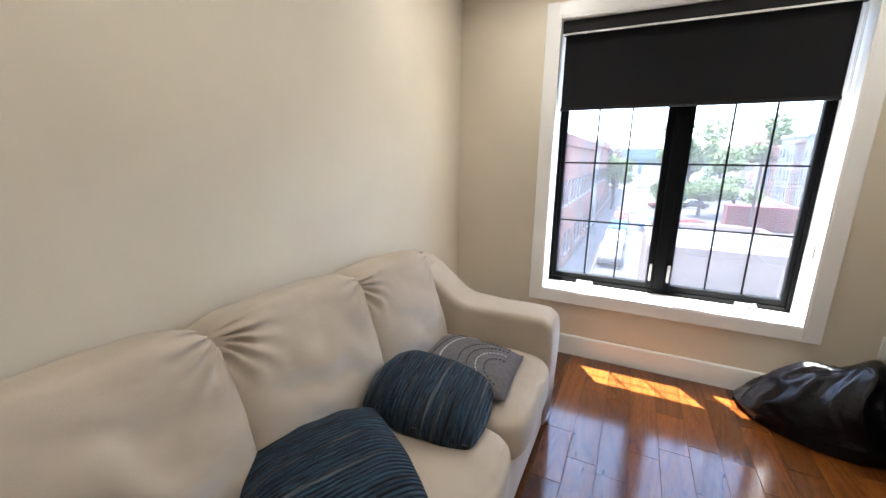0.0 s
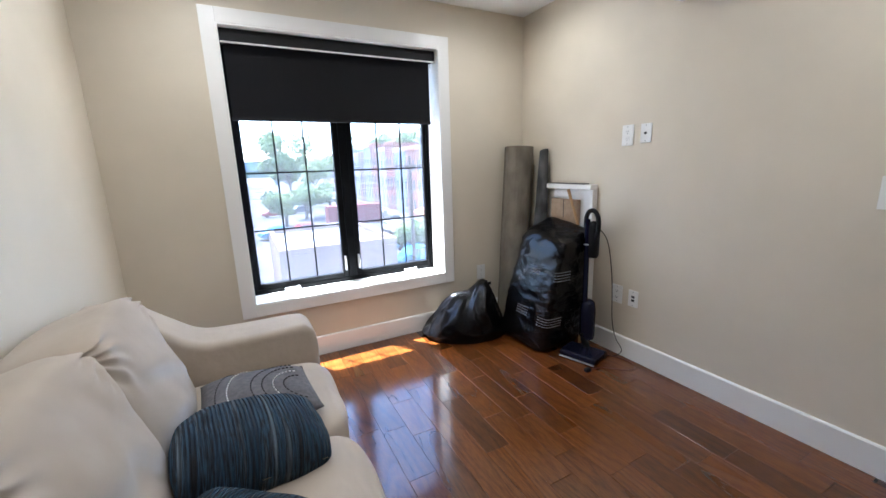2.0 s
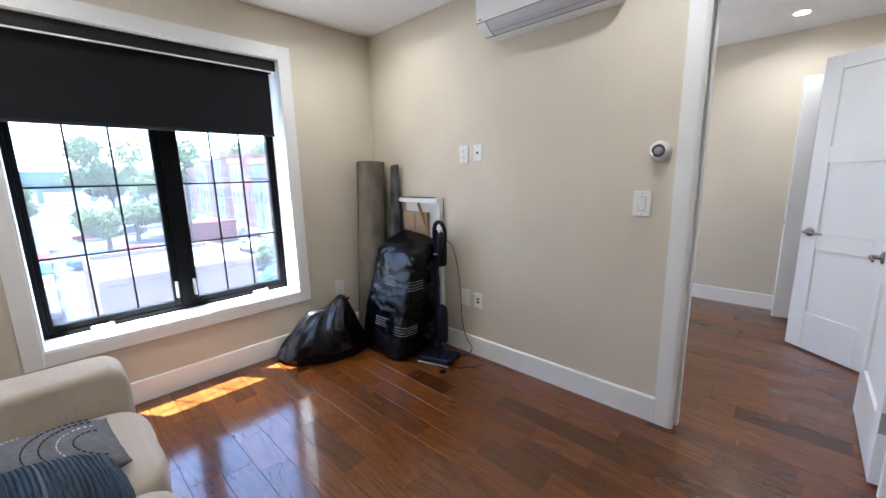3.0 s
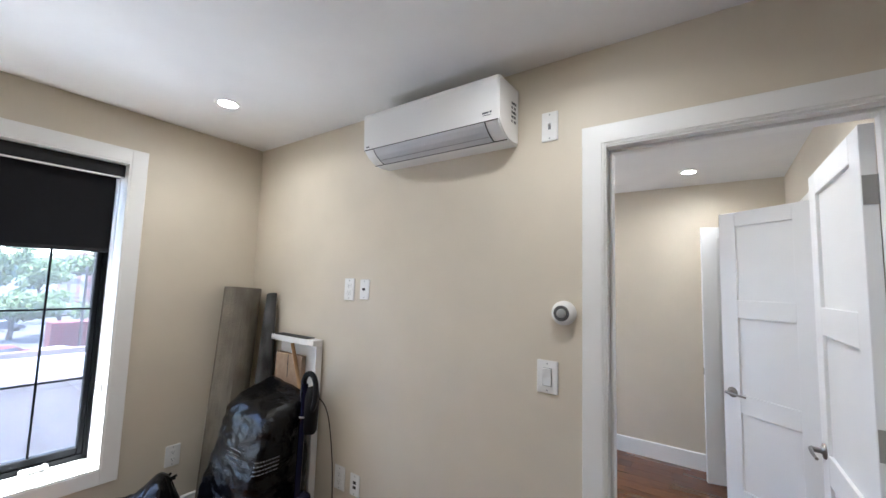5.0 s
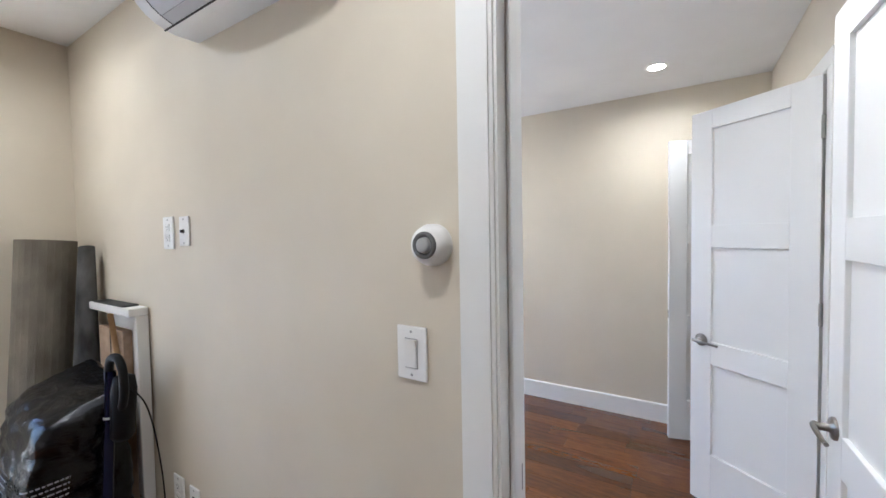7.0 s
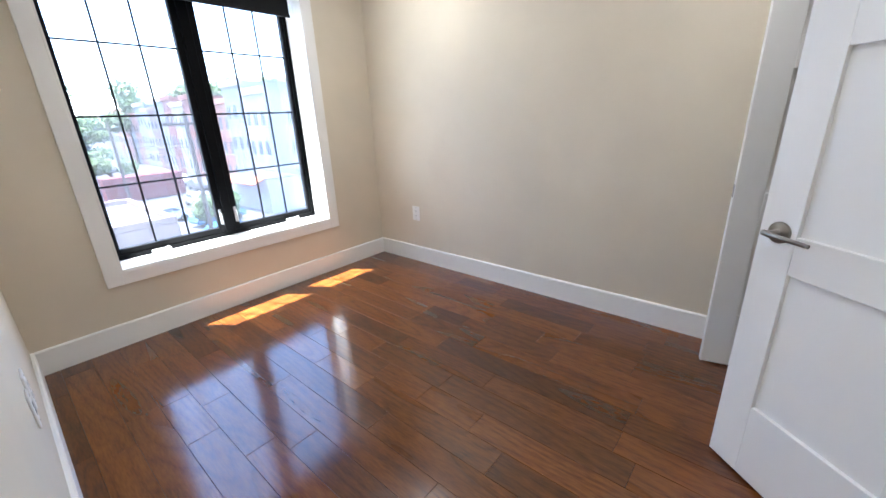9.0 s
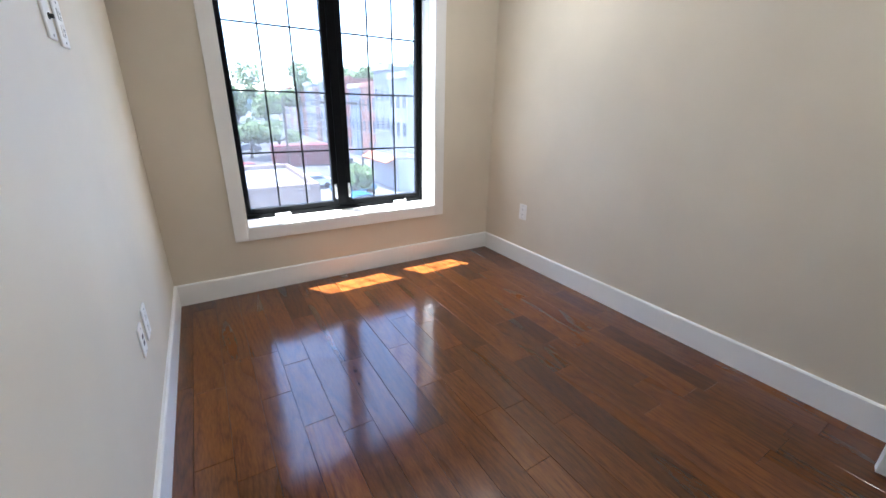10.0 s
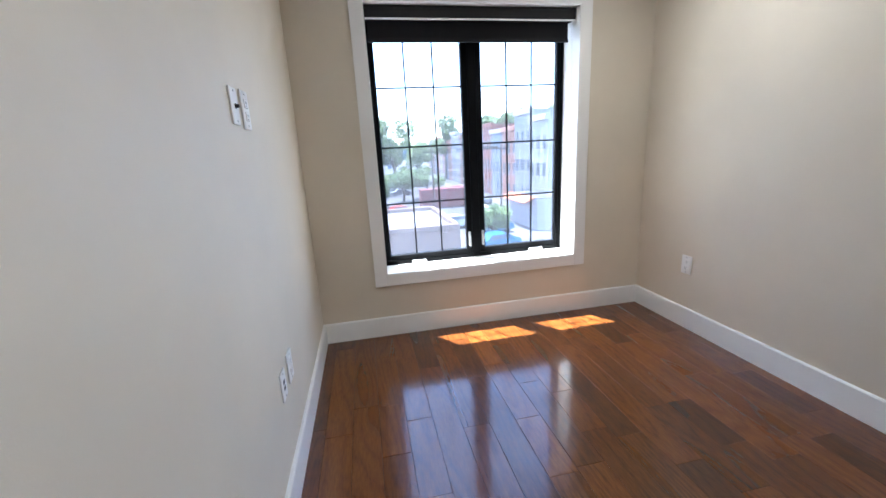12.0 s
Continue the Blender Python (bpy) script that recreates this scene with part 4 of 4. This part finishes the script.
def rug_roll(label, foot, top, r_out, turns, flat, mat, cut=0.0, taper=0.0):
    axis = Vector(top) - Vector(foot)
    q = axis.to_track_quat("Z", "Y").to_matrix().to_4x4()
    r = thing("rolled_rug", label, "rug", Matrix.Translation(foot) @ q, "rolled rugs")
    bm = bmesh.new()
    th, n = 0.011, int(turns * 26)
    L = axis.length
    rows = []
    for side in (0, 1):
        for lev in range(9):
            ring = []
            for i in range(n + 1):
                a = 2 * math.pi * i / 26
                rad = r_out - (turns - i / 26) * (th + 0.003) - side * th
                rad *= (1 - taper * lev / 8) * (1 + 0.02 * noise.noise(Vector((math.cos(a) * 2, math.sin(a) * 2, lev * 0.7))))
                x, y = rad * math.cos(a + 0.6), rad * math.sin(a + 0.6) * flat
                z = L * lev / 8
                if lev == 8:
                    z -= cut * (x / r_out + 1) * 0.5
                ring.append(bm.verts.new((x, y, z)))
            rows.append(ring)
    for side in (0, 1):
        for lev in range(8):
            for i in range(n):
                a, b = rows[side * 9 + lev], rows[side * 9 + lev + 1]
                f = (a[i], a[i + 1], b[i + 1], b[i])
                bm.faces.new(f if side == 0 else tuple(reversed(f)))
    for lev in (0, 8):
        for i in range(n):
            a, b = rows[lev], rows[9 + lev]
            bm.faces.new((a[i], b[i], b[i + 1], a[i + 1]))
    for i in (0, n):
        for lev in range(8):
            bm.faces.new((rows[lev][i], rows[lev + 1][i], rows[10 + lev][i], rows[9 + lev][i]))
    part("roll", bm, mat, r, smooth=False)
    return r


rug_roll("tall rolled grey brown rug standing in the corner", (1.50, 2.45, 0.03), (1.595, 2.47, 1.44), 0.118, 4, 1.0, rug_cloth("taupe_rug", (0.135, 0.114, 0.082), (0.215, 0.186, 0.14)))
rug_roll("thin rolled dark grey rug leaning beside a larger roll", (1.640, 2.29, 0.02), (1.690, 2.285, 1.43), 0.092, 3, 0.9, rug_cloth("charcoal_rug", (0.03, 0.028, 0.026), (0.13, 0.125, 0.118)), 0.05, 0.6)


# ---- white frame, cardboard box and stick ----
shelf = thing("shelf_frame", "white painted wooden shelf frame leaning on the wall", "shelf", (0, 0, 0))
part("top_board", box(1.675, 1.745, 1.80, 2.235, 1.118, 1.152, 0.003, 1), TRIM, shelf)
part("dark_inlay", box(1.680, 1.738, 1.87, 2.20, 1.1521, 1.158, 0.001, 1), DARK, shelf, "dark strip on the top board")
part("side_board", box(1.70, 1.745, 1.80, 1.825, 0.0, 1.117, 0.003, 1), TRIM, shelf)
part("back_board", box(1.735, 1.745, 1.826, 2.209, 0.30, 1.117), TRIM, shelf)
CARD = material("cardboard", (0.36, 0.25, 0.16), 0.85)
mottle(CARD, coords(CARD), (0.33, 0.225, 0.145), (0.40, 0.285, 0.19), 30.0)
card = thing("cardboard_box", "brown cardboard box standing behind the garbage bag", "box", (0, 0, 0))
part("carton", box(1.697, 1.733, 1.935, 2.20, 0.0, 1.04, 0.003, 1), CARD, card)
part("flap_seam", box(1.6955, 1.6972, 2.066, 2.071, 0.9, 1.035), DARK, card, "dark slit between the flaps")
WOOD = material("pale_wood", (0.45, 0.27, 0.12), 0.5)
stick = thing("wooden_stick", "pale wooden stick leaning inside the shelf frame", "stick", (0, 0, 0))
bm = bmesh.new()
add_tube(bm, [(1.645, 1.81, 0.001), (1.65, 1.83, 0.5), (1.672, 1.89, 0.85), (1.682, 2.01, 1.113)], 0.011, 10)
part("rod", bm, WOOD, stick, smooth=True)

# ---- upright vacuum ----
NAVY = material("navy_plastic", (0.008, 0.009, 0.024), 0.25, 0.0, 0.22)
MATTBLACK = material("matt_black_plastic", (0.007, 0.007, 0.008), 0.4, 0.0, 0.2)
vac = thing("stick_vacuum", "dark navy upright stick vacuum cleaner standing by the wall", "vacuum cleaner", (0, 0, 0))
VB = Vector((1.515, 1.655, 0.06))
VT = Vector((1.59, 1.735, 0.935))
bm = bmesh.new()
vs = add_box(bm, -0.075, 0.105, -0.125, 0.125, 0.012, 0.058, 0.016, 3, pose(1.475, 1.635, 0, 0, 0, 18))
part("floor_head", bm, NAVY, vac, smooth=False)
bm = bmesh.new()
add_box(bm, -0.079, -0.072, -0.122, 0.122, 0.008, 0.02, 0.002, 1, pose(1.475, 1.635, 0, 0, 0, 18))
part("bumper", bm, GREYMETAL, vac, "pale bumper strip")
for dy in (-0.11, 0.11):
    bm = bmesh.new()
    add_cyl(bm, 0.026, 0.026, 0.03, pose(1.475, 1.635, 0, 0, 0, 18) @ Matrix.Translation((0.10, dy - 0.015, 0.026)) @ Euler((radians(-90), 0, 0)).to_matrix().to_4x4(), 16, 0.003)
    part("wheel", bm, MATTBLACK, vac)
bm = bmesh.new()
add_tube(bm, [VB + Vector((0.03, 0, 0)), VB + Vector((0.01, 0.004, 0.05)), VB + (VT - VB) * 0.12], 0.024, 12)
part("joint", bm, MATTBLACK, vac, smooth=True)
bm = bmesh.new()
add_tube(bm, [VB + (VT - VB) * k for k in (0.10, 0.4, 0.7, 1.0)], 0.017, 14)
part("tube", bm, NAVY, vac, smooth=True)
bm = bmesh.new()
d = (VT - VB).normalized()
mm = Matrix.Translation(VB + (VT - VB) * 0.06 + Vector((0.03, 0.0, 0))) @ d.to_track_quat("Z", "Y").to_matrix().to_4x4()
add_lathe(bm, [(0.0, 0.0), (0.04, 0.002), (0.05, 0.03), (0.052, 0.20), (0.045, 0.26), (0.02, 0.28), (0.0, 0.28)], mm, 20)
part("motor_body", bm, NAVY, vac, smooth=True)
bm = bmesh.new()
mm = Matrix.Translation(VB + (VT - VB) * 0.70 + Vector((0.035, -0.02, 0))) @ d.to_track_quat("Z", "Y").to_matrix().to_4x4()
add_lathe(bm, [(0.0, 0.0), (0.026, 0.002), (0.038, 0.02), (0.042, 0.19), (0.034, 0.24), (0.0, 0.25)], mm, 20)
part("dust_bin", bm, MATTBLACK, vac, "dark dust bin", True)
bm = bmesh.new()
loop = [VT + Vector((0, 0.0, -0.14)), VT + Vector((-0.002, 0.012, -0.02)), VT + Vector((0.0, -0.005, 0.045)), VT + Vector((0.008, -0.045, 0.055)), VT + Vector((0.012, -0.075, 0.01)), VT + Vector((0.012, -0.078, -0.08)), VT + Vector((0.01, -0.05, -0.15))]
add_tube(bm, spline(loop, 6), 0.015, 12)
part("handle", bm, MATTBLACK, vac, "looped grip", True)
bm = bmesh.new()
mm = Matrix.Translation(VB + (VT - VB) * 0.80) @ d.to_track_quat("Z", "Y").to_matrix().to_4x4()
add_lathe(bm, [(0.0172, 0.0), (0.019, 0.001), (0.019, 0.008), (0.0172, 0.009)], mm, 16)
part("collar", bm, GREYMETAL, vac, "pale metal collar", True)
cord = thing("power_cord", "thin dark red power cord lying on the floor", "cord", (0, 0, 0))
CORD = material("cord_rubber", (0.10, 0.02, 0.015), 0.5)
bm = bmesh.new()
add_tube(bm, spline([(1.60, 1.60, 0.004), (1.66, 1.56, 0.004), (1.70, 1.44, 0.004), (1.66, 1.36, 0.004), (1.58, 1.38, 0.004), (1.50, 1.46, 0.004), (1.42, 1.49, 0.006)], 8), 0.003, 6)
part("cable", bm, CORD, cord, smooth=True)
bm = bmesh.new()
add_box(bm, 1.36, 1.40, 1.475, 1.505, 0.0, 0.022, 0.005, 2)
part("plug", bm, MATTBLACK, cord, "black plug")
cord2 = thing("power_cord", "thin black cord hanging down the wall to the floor", "cord", (0, 0, 0))
bm = bmesh.new()
add_tube(bm, spline([(1.60, 1.69, 0.90), (1.66, 1.63, 0.80), (1.69, 1.60, 0.55), (1.70, 1.585, 0.25), (1.715, 1.56, 0.12), (1.705, 1.50, 0.06), (1.69, 1.53, 0.008), (1.64, 1.57, 0.004)], 8), 0.0028, 6)
part("cable", bm, MATTBLACK, cord2, smooth=True)

# ---- outside ----
GZ = -7.0


def rough_paint(name, c, vary=0.12, scale=0.8, rough=0.9):
    m = material(name, c, rough)
    mottle(m, coords(m), [x * (1 - vary) for x in c], [x * (1 + vary) for x in c], scale)
    return m


ASPHALT = rough_paint("asphalt", (0.09, 0.09, 0.092), 0.3, 0.15)
CONCRETE = rough_paint("concrete", (0.17, 0.165, 0.155), 0.2, 0.4)
structure("ground", box(-700, 800, YO + 0.5, 1500, GZ - 0.5, GZ), ASPHALT, "grey asphalt lots and streets below the windows", "ground")
structure("pavement", box(-4.2, -2.2, 12, 160, GZ + 0.002, GZ + 0.15, 0.02, 1), CONCRETE, "pale concrete sidewalk with a kerb", "pavement")
structure("pavement_east", box(22.0, 24.0, 30, 200, GZ + 0.002, GZ + 0.15, 0.02, 1), CONCRETE, "pale concrete sidewalk with a kerb", "pavement")
structure("lot", box(9.0, 22.0, 15, 44, GZ + 0.002, GZ + 0.03), CONCRETE, "pale concrete parking lot", "ground")
PANE = material("sky_lit_pane", (0.09, 0.11, 0.13), 0.15)
SILLSTONE = rough_paint("sill_stone", (0.45, 0.43, 0.40))
ROOFTAR = rough_paint("roof_tar", (0.09, 0.09, 0.095))
FACADES = [rough_paint("brick_red", (0.24, 0.085, 0.06)), rough_paint("grey_render", (0.26, 0.27, 0.30)), rough_paint("salmon_render", (0.34, 0.15, 0.10)), rough_paint("white_render", (0.36, 0.355, 0.35)), rough_paint("brown_brick", (0.20, 0.12, 0.095)), rough_paint("blue_grey_siding", (0.20, 0.24, 0.30))]
FNAMES = ("red brick", "grey rendered", "salmon painted", "white rendered", "brown brick", "blue grey sided")


def row_house(y, x_front, depth, width, height, kind, facing):
    """A narrow house; its front looks along facing (+1: +x, -1: -x)."""
    h = thing("row_house", FNAMES[kind] + " row house with a flat roof and cornice", "house", (x_front, y, GZ), "row houses")
    s = facing
    x0, x1 = sorted((0.0, -s * depth))
    part("wall", box(x0, x1, 0.02, width - 0.02, 0, height), FACADES[kind], h)
    part("roof", box(x0 + 0.2, x1 - 0.2, 0.25, width - 0.25, height, height + 0.05), ROOFTAR, h)
    bm = bmesh.new()
    a, b = sorted((-s * 0.3, s * 0.35))
    add_box(bm, a, b, 0.0, width, height - 0.45, height + 0.3, 0.05, 1)
    part("cornice", bm, SILLSTONE if kind % 2 else FACADES[kind], h)
    floors = 3 if height > 10.5 else 2
    gap = (height - 1.6) / floors
    for f in range(floors):
        for k in range(3):
            wy = width * (k + 0.5) / 3
            z = 1.1 + f * gap
            a, b = sorted((s * 0.02, s * 0.05))
            if f == 0 and k == 2:
                part("door", box(a, b, wy - 0.5, wy + 0.5, 0.1, 2.4), FACADES[(kind + 4) % 6], h)
                continue
            win = part("window", box(a, b, wy - 0.48, wy + 0.48, z, z + 1.7), PANE, h, "glazed sash window")
            c, d = sorted((s * 0.02, s * 0.16))
            part("sill", box(c, d, wy - 0.58, wy + 0.58, z - 0.14, z), SILLSTONE, win)
    # windows of the side wall that looks towards the rooms
    for f in range(floors):
        for k in (0.25, 0.65):
            wx = -s * depth * k
            z = 1.1 + f * gap
            part("window", box(wx - 0.45, wx + 0.45, -0.02, 0.03, z, z + 1.6), PANE, h, "glazed sash window")
    return h


rng = random.Random(3)
y = 46.0
k = 0
while y < 170:
    w = rng.choice((5.5, 6.0, 6.5))
    row_house(y, 25.0 + (y - 46) * 0.05, 12, w, rng.choice((11.4, 12.0, 12.8, 13.3)), (3, 1, 2, 5, 0, 3, 0, 1, 4)[k % 9], -1)
    y += w
    k += 1
y = 24.0
k = 0
while y < 120:
    w = rng.choice((5.5, 6.0, 6.5))
    row_house(y, -4.4, 11, w, rng.choice((9.0, 9.6, 10.2)), (0, 2, 4, 0, 3)[k % 5], 1)
    y += w
    k += 1

low = thing("low_building", "low peach stucco building with a pale flat roof", "building", (0.9, 21.3, GZ))
PEACH = rough_paint("peach_stucco", (0.25, 0.175, 0.14))
part("wall", box(0, 6.5, 0, 8.5, 0, 3.9), PEACH, low)
part("roof", box(0.3, 6.2, 0.3, 8.2, 3.9, 3.95), rough_paint("pale_roof", (0.25, 0.245, 0.24)), low, "pale flat roof")
for q in ((0, 6.5, 0, 0.3), (0, 6.5, 8.2, 8.5), (0, 0.3, 0.3, 8.2), (6.2, 6.5, 0.3, 8.2)):
    part("parapet", box(q[0], q[1], q[2], q[3], 3.9, 4.25, 0.03, 1), PEACH, low)
red = thing("red_container", "dark red corrugated steel container beyond the lot", "container", (10.5, 58.0, GZ))
REDSTEEL = rough_paint("dark_red_steel", (0.20, 0.035, 0.04))
part("body", box(0, 8.0, 0, 2.5, 0.1, 2.9), REDSTEEL, red)
bm = bmesh.new()
for i in range(32):
    add_box(bm, 0.1 + i * 0.245, 0.22 + i * 0.245, -0.05, 0.0, 0.2, 2.8)
part("rib", bm, REDSTEEL, red)
shed = thing("garage", "grey concrete garage with an orange awning", "garage", (19.0, 36.0, GZ))
part("wall", box(0, 3.4, 0, 8.0, 0, 3.2), rough_paint("garage_grey", (0.33, 0.33, 0.35)), shed)
bm = bmesh.new()
extrude_profile(bm, [(-1.2, 2.9), (0.0, 3.4), (0.0, 3.3), (-1.2, 2.8)], "y", 0.5, 7.5)
part("awning", bm, rough_paint("orange_awning", (0.5, 0.16, 0.06)), shed, "faded orange awning")
part("roof", box(0.1, 3.3, 0.1, 7.9, 3.2, 3.3), ROOFTAR, shed)

LEAF = material("leaf_green", (0.07, 0.12, 0.03), 0.6)
mottle(LEAF, coords(LEAF), (0.10, 0.16, 0.04), (0.19, 0.27, 0.07), 0.9)
BARK = rough_paint("bark", (0.08, 0.06, 0.045), 0.3, 6.0)


def tree(x, y, height, spread, seed, trunk=0.3):
    rng = random.Random(seed)
    t = thing("tree", "leafy green street tree between the houses", "tree", (x, y, GZ), "trees")
    bm = bmesh.new()
    fork = height * 0.45
    add_tube(bm, [(0, 0, 0), (0.1, 0, fork * 0.5), (0, 0.1, fork), (0.1, 0, height * 0.75)], trunk, 8, [trunk, trunk * 0.8, trunk * 0.6, trunk * 0.2])
    clumps = []
    for i in range(9):
        a, r = rng.uniform(0, 6.28), spread * rng.uniform(0.25, 0.8)
        c = Vector((r * math.cos(a), r * math.sin(a), height * rng.uniform(0.5, 0.9)))
        clumps.append((c, spread * rng.uniform(0.3, 0.5)))
        add_tube(bm, [(0, 0, fork * rng.uniform(0.7, 1.1)), c * 0.55 + Vector((0, 0, fork * 0.3)), c], 0.08, 5, [0.12, 0.08, 0.02])
    part("trunk", bm, BARK, t)
    verts, faces = [], []
    for c, r in clumps:
        for i in range(300):
            d = Vector((rng.gauss(0, 1), rng.gauss(0, 1), rng.gauss(0, 1))).normalized() * r * rng.uniform(0.55, 1.08)
            d.z *= 0.8
            p = c + d
            u = Vector((rng.gauss(0, 1), rng.gauss(0, 1), rng.gauss(0, 1))).normalized()
            w = u.orthogonal().normalized()
            s = rng.uniform(0.16, 0.34) * max(1.0, height / 9.0)
            n = len(verts)
            verts += [p + u * s, p + w * s * 0.6, p - u * s, p - w * s * 0.6]
            faces.append((n, n + 1, n + 2, n + 3))
    me = bpy.data.meshes.new("crown")
    me.from_pydata(verts, [], faces)
    me.materials.append(LEAF)
    cr = new("crown", me)
    cr.parent = t


for i, (x, y, h, s) in enumerate(((9.5, 95, 20.5, 7.0), (28.0, 122, 23.0, 7.0), (38.5, 108, 22.5, 6.5), (10.5, 104, 15, 5.5), (17.5, 112, 14, 5), (41, 100, 21, 7), (44, 78, 20, 6.5), (40, 64, 19, 5.5), (48, 135, 23, 8), (52, 150, 24, 9), (46, 118, 23, 8), (42, 88, 22, 7), (9.0, 70, 6, 3.6), (14.0, 74, 5.5, 3.4), (5.0, 62, 5, 3.0), (13.5, 33.5, 3.2, 1.6), (-3.2, 70, 9, 3), (25, 160, 15, 6))):
    k = 0.84 if h > 12 else 1.0
    tree(x, y, h * k, s * k, 20 + i)


def car(x, y, turn, mat, label):
    c = thing("car", label, "car", pose(x, y, GZ + 0.03, 0, 0, turn), "parked cars")
    bm = bmesh.new()
    side = [(-2.15, 0.35), (-2.2, 0.7), (-2.0, 0.92), (-1.2, 1.0), (-0.75, 1.42), (0.75, 1.45), (1.35, 1.02), (2.1, 0.88), (2.2, 0.55), (2.15, 0.33)]
    extrude_profile(bm, side, "y", -0.85, 0.85)
    bmesh.ops.bevel(bm, geom=bm.edges[:], offset=0.06, segments=2, affect="EDGES")
    body = part("body", bm, mat, c)
    for s in (-1, 1):
        bm = bmesh.new()
        extrude_profile(bm, [(-1.05, 1.03), (-0.72, 1.36), (0.70, 1.38), (1.15, 1.04)], "y", s * 0.856 - 0.008, s * 0.856 + 0.008)
        part("side_window", bm, PANE, body)
    bm = bmesh.new()
    extrude_profile(bm, [(0.86, 1.40), (1.34, 1.07), (1.36, 1.09), (0.88, 1.42)], "y", -0.72, 0.72)
    part("windscreen", bm, PANE, body)
    for wx in (-1.35, 1.35):
        for s in (-1, 1):
            bm = bmesh.new()
            add_cyl(bm, 0.32, 0.32, 0.2, Matrix.Translation((wx, s * 0.78 - 0.1, 0.32)) @ Euler((radians(-90), 0, 0)).to_matrix().to_4x4(), 16, 0.03)
            part("wheel", bm, MATTBLACK, c)


CARS = [(material("car_blue", (0.03, 0.16, 0.30), 0.25), "blue parked car"), (material("car_white", (0.7, 0.7, 0.7), 0.25), "white parked car"), (material("car_red", (0.35, 0.03, 0.03), 0.25), "red parked car"), (material("car_grey", (0.18, 0.18, 0.19), 0.25), "grey parked car")]
for i, (x, y, turn, k) in enumerate(((12.6, 30.5, 12, 0), (14.5, 37.0, 8, 0), (11.5, 41.5, 4, 1), (16.5, 47.5, 90, 1), (-1.2, 34, 90, 3), (-1.2, 41, 90, 1), (-1.2, 49, 90, 0), (-1.2, 57, 90, 2), (3.0, 52, 15, 0), (6.5, 53, 10, 2), (9.5, 50, 5, 1), (4.5, 77, 0, 2), (9.5, 80, 0, 3), (20.8, 60, 90, 3), (20.8, 68, 90, 1), (20.8, 78, 90, 2))):
    car(x, y, turn, CARS[k][0], CARS[k][1] + " in the street")

for x, y in ((9.6, 24.0), (10.5, 47.0), (21.0, 52.0)):
    p = thing("utility_pole", "wooden utility pole with a crossarm", "utility pole", (x, y, GZ), "utility poles")
    bm = bmesh.new()
    add_cyl(bm, 0.14, 0.10, 9.0, None, 10)
    part("post", bm, BARK, p)
    part("crossarm", box(-1.1, 1.1, -0.06, 0.06, 8.3, 8.45), BARK, p)
wires = tagged(link_mesh("overhead_wires", (lambda b: ([add_tube(b, [(-30 + 70 * i / 14, 47 + o + 5 * i / 14, GZ + 5.2 + 0.5 * o + 1.2 * ((i / 7 - 1) ** 2)) for i in range(15)], 0.025, 5) for o in (0, 0.7, 1.4, 2.2)], b)[1])(bmesh.new()), MATTBLACK), "thin black overhead utility wires", "wires")
bridge = thing("viaduct", "distant blue grey elevated railway viaduct", "viaduct", (-40, 250, GZ))
BLUESTEEL = rough_paint("blue_steel", (0.16, 0.23, 0.30))
part("deck", box(0, 160, 0, 8, 9.0, 13.5), BLUESTEEL, bridge)
for i in range(9):
    part("pier", box(4 + 18 * i, 6 + 18 * i, 1, 7, 0, 9.0), BLUESTEEL, bridge)
structure("backdrop", box(-500, 700, 600, 606, GZ, GZ + 22), rough_paint("far_woods", (0.09, 0.13, 0.09), 0.4, 0.06), "hazy line of distant woods and roofs", "backdrop")


# ---- floor planks ----
def planks():
    rng = random.Random(7)
    w, gap = 0.127, 0.0006
    meshes = {}

    def mesh_for(width, length):
        key = (round(width, 3), round(length, 2))
        if key not in meshes:
            bm = box(-width / 2 + gap, width / 2 - gap, -length / 2 + gap, length / 2 - gap, -0.0125, 0.0)
            top = [e for e in bm.edges if all(v.co.z > -0.001 for v in e.verts)]
            bmesh.ops.bevel(bm, geom=top, offset=0.0007, segments=1, affect="EDGES")
            me = bpy.data.meshes.new("plank")
            bm.to_mesh(me)
            bm.free()
            me.materials.append(PLANK)
            meshes[key] = me
        return meshes[key]

    def strip(x0, x1, y0, y1):
        y = y0 - rng.random() * 0.5
        while y < y1 - 0.01:
            l = rng.choice((0.3, 0.35, 0.45, 0.5, 0.6, 0.75, 0.85, 1.0))
            a, b = max(y, y0), min(y + l, y1)
            if y1 - b < 0.12:
                b = y1
            if b - a > 0.03:
                ob = new("plank", mesh_for(x1 - x0, b - a))
                ob.location = ((x0 + x1) / 2, (a + b) / 2, -0.0004)
                ob.rotation_euler = (0, rng.uniform(-1, 1) * 0.0010, 0)
                ob.parent = floor_1
            y = max(b, y + 0.01)
    x = XL
    while x < BR - 0.01:
        x1 = min(x + w, BR)
        mid = (x + x1) / 2
        if mid < XR - 0.06:
            strip(x, x1, YA, YW)
        elif mid < BL + 0.06:
            strip(x, x1, DY0 - 0.1, DY1 + 0.1)
            if x1 > BL:
                strip(max(x, BL), x1, DY1 + 0.1, YW)
                strip(max(x, BL), x1, YB - 0.1, DY0 - 0.1)
            if x < XR:
                strip(x, min(x1, XR), DY1 + 0.1, YW)
                strip(x, min(x1, XR), YA, DY0 - 0.1)
        else:
            strip(x, x1, YB - 0.8, YW)
        x = x1


planks()
